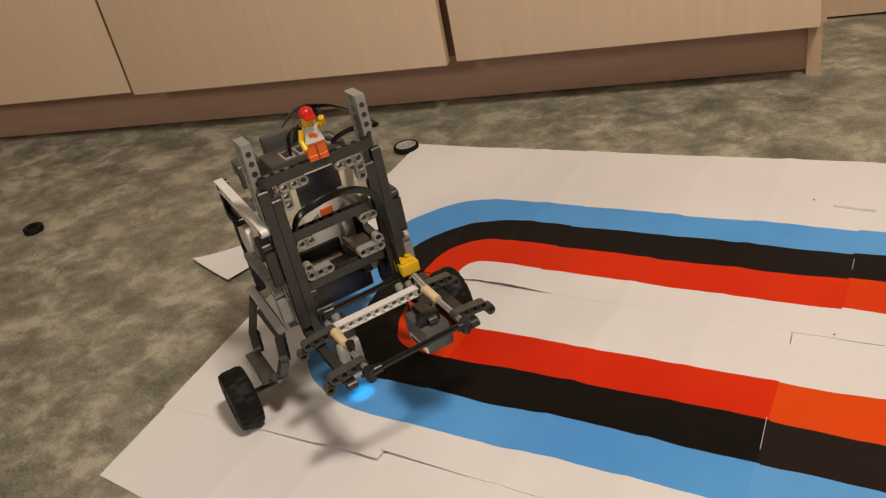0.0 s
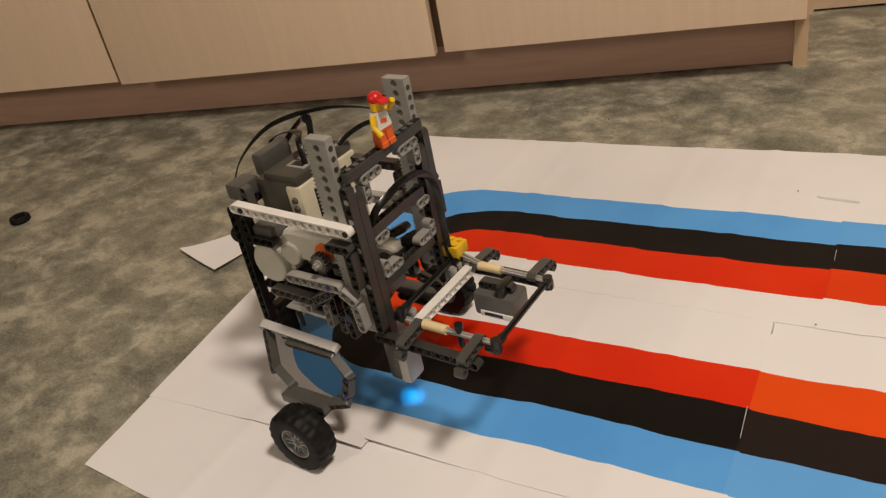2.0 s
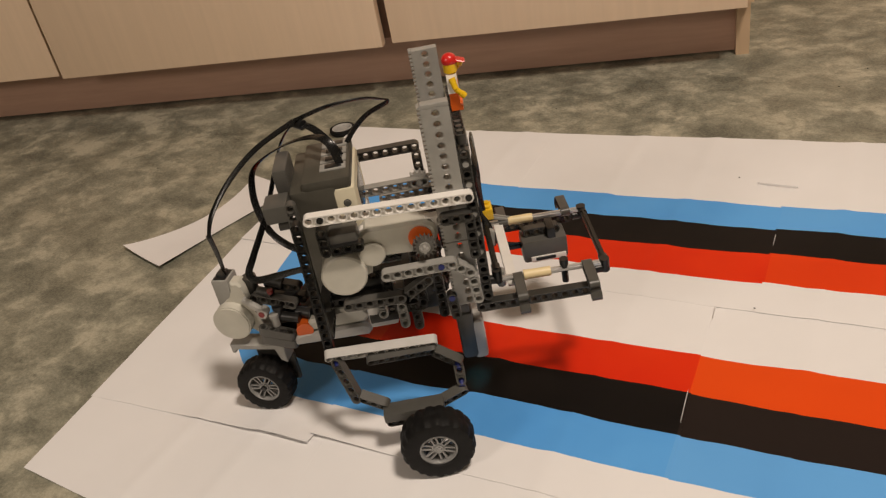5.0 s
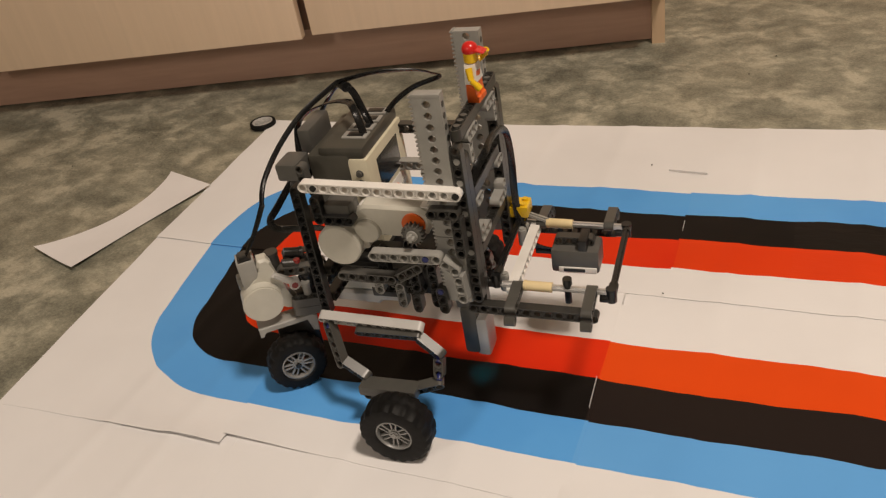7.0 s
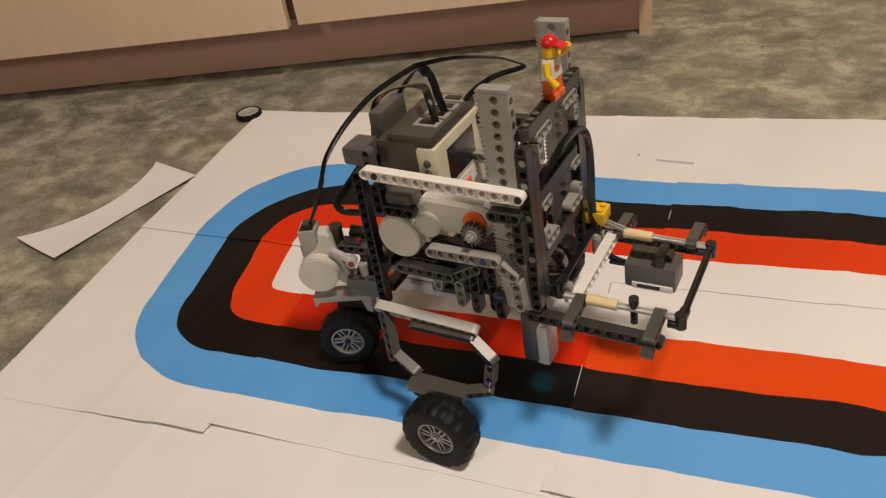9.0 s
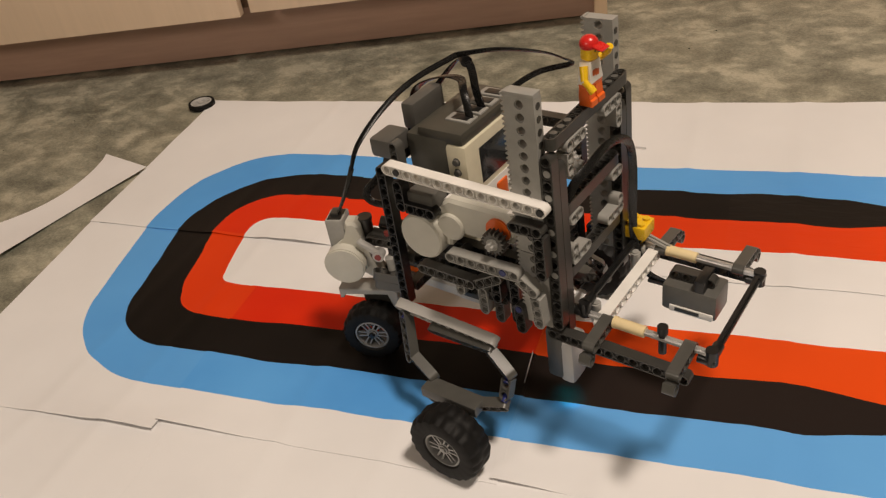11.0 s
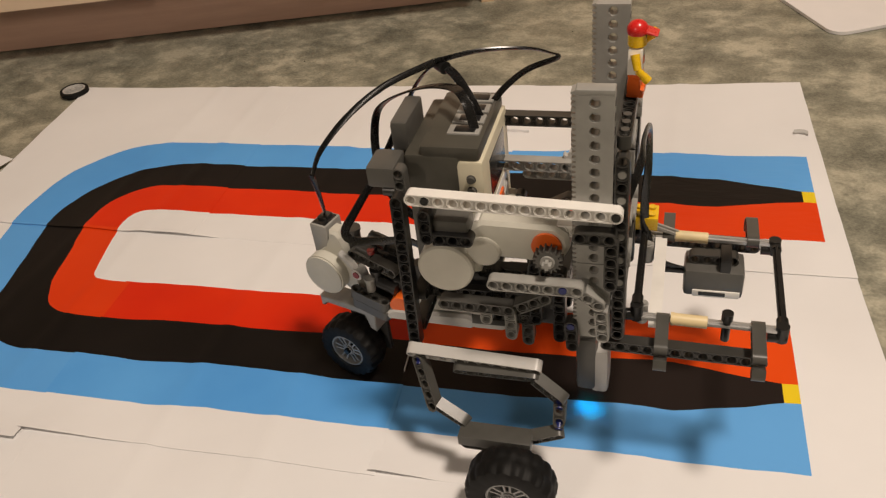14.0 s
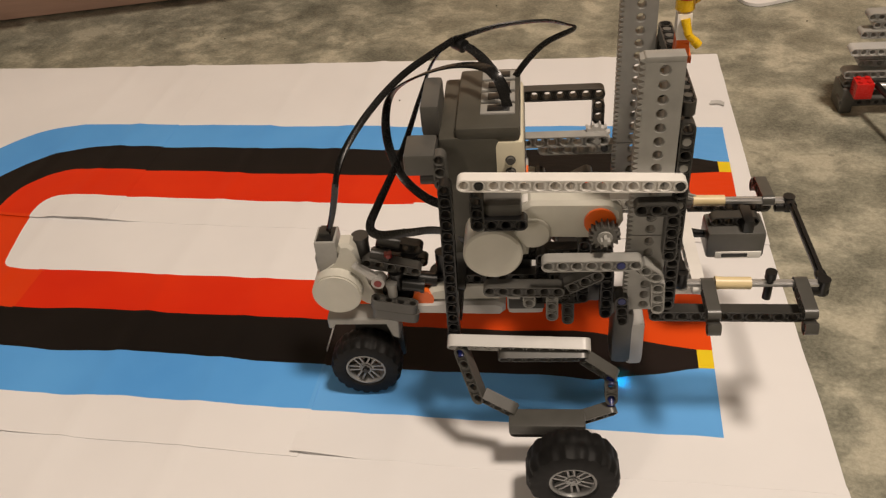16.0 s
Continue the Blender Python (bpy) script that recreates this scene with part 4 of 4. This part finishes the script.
# ---- steered rear unit, turning about an upright pivot ----
PIVOT = Vector((-81, 119, 0))
REAR = new("steering_unit", None)
REAR.parent = ROBOT
REAR.location = PIVOT / 1000
tagged(REAR, "steered rear unit with motor and wheel")


def rp(name, bm, mat, label=""):
    """A piece of the rear unit, given in millimetres from the pivot."""
    return part(name, mm(bm), mat, REAR, label)


WX, WY = -58, -20                                                   # middle of the rear wheel
bm = bmesh.new()
tyre_profile(bm, 25.0, 20.5, 4.6, 13.6, 100, 20, Matrix.Translation((WX, WY, 25)))
rp("tyre", bm, M_RUBBER, "black rubber tyre with chunky lugs")
bm = bmesh.new()
rim_mesh(bm, 14.4, 17.0, Matrix.Translation((WX, WY, 25)), (-1, 1))
rp("rim", bm, M_RIM, "silver-grey six-spoke rim")
bm = bmesh.new()
axle(bm, (WX, WY - 10, 25), (WX, WY + 28, 25))
rp("wheel_axle", bm, M_BLACK)
# servo motor: drum, arched white body, grey plug socket on top
bm = bmesh.new()
rod(bm, (-69, -22, 91), (-69, -4, 91), 16.4, 48)
rod(bm, (-69, -23.2, 91), (-69, -22, 91), 15.4, 48)
rp("motor_drum", bm, M_MOTOR, "white round motor drum")
bm = bmesh.new()
prism(bm, [(-80, 96), (-62, 84), (-52, 76), (-42, 70), (-40, 76), (-48, 92), (-53, 106), (-54, 122), (-57, 126), (-64, 126), (-66, 120), (-66, 110), (-78, 106)], 13, Matrix.Translation((0, -8, 0)), 2.0)
motor_arch = rp("motor_body", bm, M_MOTOR, "white servo motor body")
bm = bmesh.new()
box(bm, (-80, -14, 103), (-65.8, 4, 128), 1.4)
box(bm, (-84, -6, 98), (-76, 4, 110), 1.6)
sock = rp("cable_socket", bm, M_LIGHT, "grey cable socket")
bm = bmesh.new()
box(bm, (-78.4, -12.2, 127.4), (-67.4, 2.2, 128.6), 0.3)
part("socket_slot", mm(bm), M_BLACK, sock)
bm = bmesh.new()
box(bm, (-77, -8, 128), (-70, 1, 131), 0.8)
part("plug", mm(bm), M_DARK, sock)
bm = bmesh.new()
prism(bm, [(-57, 110), (-54, 113), (-39, 101), (-40, 96), (-43, 96)], 5, Matrix.Translation((0, -16, 0)), 1.2)
rod(bm, (-41, -20, 98), (-41, -12, 98), 4.4, 24)
rp("lever", bm, M_PALE, "pale grey lever")
# dark coupling pieces between the motor and the pivot
for p, q, rad, mat in (((-52, -2, 108), (-52, -2, 124), 5.2, M_DARK), ((-46, -6, 112), (-34, -6, 109), 4.2, M_DARK), ((-42, 4, 116), (-28, 4, 112), 4.2, M_DARK),
                       ((-33, -16, 84), (-33, -16, 95), 3.2, M_LIGHT), ((-30, -10, 86), (-30, -10, 100), 4.6, M_BLACK), ((-22, 2, 84), (-22, 2, 104), 5.0, M_BLACK),
                       ((-16, -8, 92), (-4, -8, 90), 4.4, M_BLACK), ((-26, -14, 92), (-12, -14, 90), 4.0, M_BLACK)):
    bm = bmesh.new()
    rod(bm, p, q, rad, 18)
    d = (Vector(q) - Vector(p)).normalized()
    rod(bm, Vector(q) - d * 2.2, Vector(q) + d * 0.4, rad + 0.7, 18)
    rp("connector", bm, mat)


def unit_beam(n, p, d, hole, mat, name="arm_beam"):
    bm = bmesh.new()
    lift_arm(bm, n, along(p, d, hole))
    bmesh.ops.remove_doubles(bm, verts=bm.verts[:], dist=0.02)
    return rp(name, bm, mat)


unit_beam(5, (-48, -8, 108), (1, 0, -0.24), (0, 1, 0), M_MID)
unit_beam(4, (-40, 6, 112), (1, 0, -0.2), (0, 1, 0), M_DARK)
unit_beam(5, (-46, 8, 100), (1, 0, -0.15), (0, 1, 0), M_DARK)
unit_beam(4, (-44, -20, 82), (1, 0, -0.2), (0, 0, 1), M_MID)
unit_beam(4, (-44, -20, 74), (1, 0, -0.2), (0, 0, 1), M_MID)
unit_beam(4, (-34, -4, 90), (1, 0, -0.1), (0, 1, 0), M_BLACK)
bm = bmesh.new()
box(bm, (-44, -8, 66), (4, 10, 80), 2.0)
rp("arm_block", bm, M_BLACK)
bm = bmesh.new()
rod(bm, (0, 0, 60), (0, 0, 108), 4.5, 16)
rod(bm, (0, 0, 84), (0, 0, 92), 9.0, 24)
rp("pivot_axle", bm, M_BLACK)
# wheel carrier: a light grey bridge with one leg
bm = bmesh.new()
comb = [(-80, 58), (-77, 58), (-75.5, 63), (-39, 63), (-37, 50), (-32, 48), (-31, 64), (-35, 67), (-80, 67)]
prism(bm, comb, 16, Matrix.Translation((0, -13, 0)), 0.8)
rp("wheel_bracket", bm, M_LIGHT, "light grey wheel bracket")
bm = bmesh.new()
box(bm, (-66, -8, 18), (-32, -4, 56), 2.0)
rp("wheel_fork", bm, M_DARK)
for p, q in (((-34, -8, 111), (-34, -8, 114)), ((-41, -20.6, 98), (-41, -18, 98))):
    bm = bmesh.new()
    rod(bm, p, q, 2.6, 14)
    rp("pin", bm, M_DULLRED, "small red pin")


# ---- cables ----
def cable(points, name="cable", parent=None, width=6.0, thick=1.6, label="black flat cable"):
    """A flat ribbon cable along a smooth line through the points, in millimetres."""
    pts = [Vector(p) for p in points]
    line = []
    n = len(pts)
    for i in range(n - 1):
        p0, p1, p2, p3 = pts[max(i - 1, 0)], pts[i], pts[i + 1], pts[min(i + 2, n - 1)]
        for k in range(8):
            t = k / 8
            line.append(0.5 * ((2 * p1) + (p2 - p0) * t + (2 * p0 - 5 * p1 + 4 * p2 - p3) * t * t + (3 * p1 - p0 - 3 * p2 + p3) * t ** 3))
    line.append(pts[-1])
    bm = bmesh.new()
    up = Vector((0, 1, 0))
    rings = []
    for i, p in enumerate(line):
        d = (line[min(i + 1, len(line) - 1)] - line[max(i - 1, 0)]).normalized()
        up = (up - d * up.dot(d)).normalized()
        up = (Matrix.Rotation(0.035, 3, d) @ up).normalized()
        sd = d.cross(up)
        ring = []
        for k in range(8):
            a = 2 * math.pi * (k + 0.5) / 8
            ring.append(bm.verts.new(p + up * (math.copysign(abs(math.cos(a)) ** 0.6, math.cos(a)) * thick / 2) + sd * (math.copysign(abs(math.sin(a)) ** 0.6, math.sin(a)) * width / 2)))
        rings.append(ring)
    for a, b in zip(rings, rings[1:]):
        for k in range(8):
            bm.faces.new((a[k], a[(k + 1) % 8], b[(k + 1) % 8], b[k]))
    bm.faces.new(rings[0]), bm.faces.new(rings[-1])
    return part(name, mm(bm), M_CABLE, parent or ROBOT, label)


cable([(-33, 122, 207), (-40, 128, 228), (-53, 142, 229), (-77, 150, 223), (-104, 155, 208), (-113, 157, 186), (-111, 150, 164), (-100, 138, 149), (-77, 122, 144), (-48, 112, 160)])
cable([(-33, 138, 207), (-40, 142, 221), (-54, 158, 230), (-68, 168, 231), (-80, 165, 221), (-88, 150, 206), (-100, 128, 180), (-115, 108, 156), (-120, 97, 147), (-115, 97, 140), (-98, 100, 139), (-78, 104, 137), (-60, 100, 128)])
cable([(-33, 158, 207), (-24, 166, 217), (-11, 178, 224), (7, 190, 227), (1, 190, 230), (-13, 183, 236), (-40, 172, 239), (-66, 160, 237)], width=4.4)
HINGE = Vector((-66, 160, 237))                                        # where the motor cable leaves the tie and swings with the steering
SWING = cable([(0, 0, 0), (-29, -17, -12), (-51, -32, -29), (-68, -45, -50), (-74, -52, -67)], width=4.4, label="arched stretch of the motor cable")
JOINT = Vector((-74, -52, -67))
TAIL = cable([(-2, 0, 0), (14, 0, 1.2), (30, 0, 1.6), (46, 0, 1.0), (60, 0, 0)], width=4.4, label="lower end of the motor cable")
cable([(58, 84, 192), (62, 90, 203), (65, 102, 208), (65, 118, 210), (66, 136, 208), (67, 149, 200), (67, 155, 186), (67, 156, 166), (66, 157, 142), (68, 156, 118), (78, 152, 98), (96, 152, 92)], label="black flat cable looped over the carriage")
bm = bmesh.new()
rod(bm, (-60, 162, 231.5), (-66, 167, 232.5), 4.2, 14)
part("cable_tie", mm(bm), M_BLACK, ROBOT)

# ---- the little figure on the crossbar: one mesh, plain shapes ----
def figure():
    bm = bmesh.new()
    done = set()

    def mark(k):
        for f in bm.faces:
            if f not in done:
                f.material_index = k
                done.add(f)

    # legs and hips
    for y in (-4.0, 4.0):
        prism(bm, [(-3.6, 0), (5.0, 0), (5.0, 3.4), (3.2, 3.8), (3.2, 11.0), (-3.2, 12.2), (-3.6, 6)], 7.2, Matrix.Translation((0, y, 0)), 0.4)
    box(bm, (-3.4, -7.6, 11.4), (3.4, 7.6, 13.4), 0.5)
    mark(0)
    # torso: a tapered block
    lo = [(-3.7, -7.7), (3.7, -7.7), (3.7, 7.7), (-3.7, 7.7)]
    a = [bm.verts.new((x, y, 13.4)) for x, y in lo]
    b = [bm.verts.new((x, y * 0.62, 26.2)) for x, y in lo]
    bm.faces.new(a), bm.faces.new(b)
    for k in range(4):
        bm.faces.new((a[k], a[(k + 1) % 4], b[(k + 1) % 4], b[k]))
    mark(1)
    # printed patch on the chest
    for y, z, w in ((-1.4, 19.5, 2.0), (1.6, 18.6, 1.6)):
        box(bm, (3.75, y - w, z - 1.6), (3.95, y + w, z + 1.6))
    mark(0)
    # arms, hands, head: one arm hangs, the other is raised
    rod(bm, (0, -6.6, 24.5), (2.0, -9.6, 17.0), 2.5, 12, 2.1)
    rod(bm, (2.0, -9.6, 17.0), (5.6, -9.2, 13.4), 2.1, 12, 1.9)
    rod(bm, (5.0, -9.2, 13.8), (7.6, -9.0, 11.0), 2.4, 12)
    rod(bm, (0, 6.6, 24.0), (3.2, 10.0, 25.6), 2.5, 12, 2.1)
    rod(bm, (3.2, 10.0, 25.6), (6.6, 8.6, 28.6), 2.1, 12, 1.9)
    rod(bm, (6.2, 8.8, 28.2), (8.4, 8.0, 32.2), 2.3, 12)
    rod(bm, (0, 0, 26.2), (0, 0, 27.6), 3.2, 16)
    rod(bm, (0, 0, 27.4), (0, 0, 36.6), 5.0, 24)
    mark(2)
    # cap with peak
    bmesh.ops.create_uvsphere(bm, u_segments=24, v_segments=12, radius=5.6, matrix=Matrix.Translation((0, 0, 35.6)) @ Matrix.Diagonal((1, 1, 0.92, 1)))
    prism(bm, [(3.0, 34.6), (10.6, 33.4), (11.0, 34.2), (5.0, 36.4)], 8.6, Matrix(), 0.5)
    mark(3)
    # eyes
    for y in (-1.7, 1.7):
        rod(bm, (4.7, y, 32.6), (5.1, y, 32.6), 0.55, 8)
    mark(4)
    mm(bm)
    me = bpy.data.meshes.new("toy_figure")
    bmesh.ops.recalc_face_normals(bm, faces=bm.faces[:])
    bm.to_mesh(me)
    bm.free()
    for m in (M_ORANGE, M_WHITE, M_YELLOW, M_RED, M_BLACK):
        me.materials.append(m)
    for p in me.polygons:
        p.use_smooth = True
    me.set_sharp_from_angle(angle=radians(40))
    ob = new("toy_figure", me)
    return tagged(ob, "plastic toy figure with red cap and orange trousers", "toy figure")


FIGURE = figure()
FIGURE_AT = pose(0.059, 0.1185, 0.2409, 0, 0, -4)

# ---- a second toy machine standing on the floor beyond the end of the paper ----
OTHER = thing("toy_machine", "stacked light grey toy beams with a red brick", "toy machine")
OTHER.matrix_world = pose(0.702, 0.022, 0.0, 0, 0, 3)
for x, y, z, n, mat in ((18, 30, 92, 12, M_LIGHT), (24, 30, 84, 12, M_LIGHT), (13, 26, 76, 12, M_LIGHT), (2, 10, 66, 14, M_PALE), (10, 22, 57, 13, M_LIGHT),
                        (16, 22, 48, 13, M_LIGHT), (2, 14, 40, 14, M_LIGHT), (3, 14, 31, 14, M_MID), (10, 20, 22, 13, M_MID), (2, 10, 12, 8, M_MID)):
    bm = bmesh.new()
    lift_arm(bm, n, along((x, y, z), (1, 0, 0), (0, 1, 0)), t=7.0)
    bmesh.ops.remove_doubles(bm, verts=bm.verts[:], dist=0.02)
    part("beam", mm(bm), mat, OTHER)
for x in (6, 90):
    bm = bmesh.new()
    box(bm, (x - 6, 3, 0), (x + 6, 34, 26), 1.5)
    part("foot", mm(bm), M_MID, OTHER)
bm = bmesh.new()
box(bm, (6, -12, 24), (22, 4, 40), 0.5)
for x in (10, 18):
    for y in (-8, 0):
        rod(bm, (x, y, 40), (x, y, 41.8), 2.4, 14)
part("stud_brick", mm(bm), M_RED, OTHER, "red stud brick")
bm = bmesh.new()
rod(bm, (22, -4, 34), (60, -6, 34), 3.2, 14)
part("axle_rod", mm(bm), M_SILVER, OTHER)
bm = bmesh.new()
rod(bm, (26, -6, 36), (40, -78, 34), 3.0, 14)
rod(bm, (40, -78, 34), (110, -78, 34), 3.0, 14)
part("joining_bar", mm(bm), M_BLACK, OTHER)
for x in (60, 104):
    bm = bmesh.new()
    box(bm, (x, -90, 0), (x + 8, -62, 36), 1.5)
    part("leg", mm(bm), M_DARK, OTHER)

# ---- what moves ----
DRIVE = [
    (0.0, -0.1610, -0.4394, -31.0), (0.5, -0.1369, -0.4497, -24.8), (1.0, -0.1062, -0.4595, -17.7), (1.5, -0.0807, -0.4651, -11.8),
    (2.0, -0.0505, -0.4688, -4.8), (2.5, -0.0230, -0.4693, 1.5), (3.0, 0.0063, -0.4667, 7.8), (3.5, 0.0332, -0.4608, 15.1),
    (4.0, 0.0589, -0.4535, 21.6), (4.5, 0.0848, -0.4443, 26.7), (5.0, 0.1086, -0.4331, 29.8), (5.5, 0.1295, -0.4219, 28.9),
    (6.0, 0.1402, -0.4155, 21.6), (6.5, 0.1343, -0.4175, 9.0), (7.0, 0.1387, -0.4168, 3.8), (7.5, 0.1440, -0.4186, -1.1),
    (8.0, 0.1640, -0.4192, -1.0), (8.5, 0.1770, -0.4208, -3.1), (9.0, 0.1858, -0.4201, -6.8), (9.5, 0.1963, -0.4218, -10.0),
    (10.0, 0.2076, -0.4241, -12.6), (10.5, 0.2198, -0.4269, -14.8), (11.0, 0.2336, -0.4299, -16.8), (11.5, 0.2475, -0.4332, -18.9),
    (12.0, 0.2597, -0.4351, -21.8), (12.5, 0.2903, -0.4449, -15.3), (13.0, 0.3221, -0.4526, -7.2), (13.5, 0.3461, -0.4539, -2.5),
    (14.0, 0.3651, -0.4539, -1.8), (14.5, 0.3873, -0.4553, -1.8), (15.0, 0.4092, -0.4555, 0.4), (15.5, 0.4311, -0.4541, 2.3),
    (16.0, 0.4517, -0.4525, 4.4)]
STEER = [(0.0, -33), (2.5, -34), (3.5, -32), (4.5, -26), (5.3, -10), (6.0, 7), (6.5, 32), (7.0, 36), (7.5, 35), (8.0, 22), (8.5, 20), (9.0, 23),
         (10.2, 23), (11.5, 24), (12.0, 24), (12.5, 2), (13.0, -14), (13.5, -19), (14.0, -16), (14.5, -2), (15.0, 0), (16.0, 0)]


def motions():
    body = [(t, pose(x, y, 0.0010, 0, 0, a)) for t, x, y, a in DRIVE]
    walk(ROBOT, body)
    walk(FIGURE, [(t, m @ FIGURE_AT) for t, m in body])
    walk(REAR, [(t, pose(*(PIVOT / 1000), 0, 0, a)) for t, a in STEER])
    tail, swing = [], []
    rest = PIVOT + Vector((-73, -5, 128)) - HINGE
    for t, a in STEER:
        end = PIVOT + Matrix.Rotation(radians(a), 3, "Z") @ Vector((-73, -5, 128))
        turn = math.atan2(end.y - HINGE.y, end.x - HINGE.x) - math.atan2(rest.y, rest.x)
        turn = (turn + math.pi) % (2 * math.pi) - math.pi
        joint = HINGE + Matrix.Rotation(turn, 3, "Z") @ JOINT
        swing.append((t, pose(*(HINGE / 1000), 0, 0, math.degrees(turn))))
        tail.append((t, along(joint / 1000, end - joint, (0, 1, 0))))
    walk(SWING, swing)
    walk(TAIL, tail)
    for wheel, y in ((WHEEL_N, 0.0065), (WHEEL_F, 2 * YC / 1000 - 0.0065)):
        rows, roll, last = [], 0.0, None
        for t, m in body:
            p = m @ Vector((0, y, 0))
            if last is not None:
                ahead = (m.to_3x3() @ Vector((1, 0, 0)))
                roll += math.degrees((p - last).dot(ahead) / 0.028)
            last = p
            rows.append((t, Matrix.Translation((0, y, 0.028)) @ Matrix.Rotation(radians(roll), 4, "Y")))
        walk(wheel, rows)


motions()
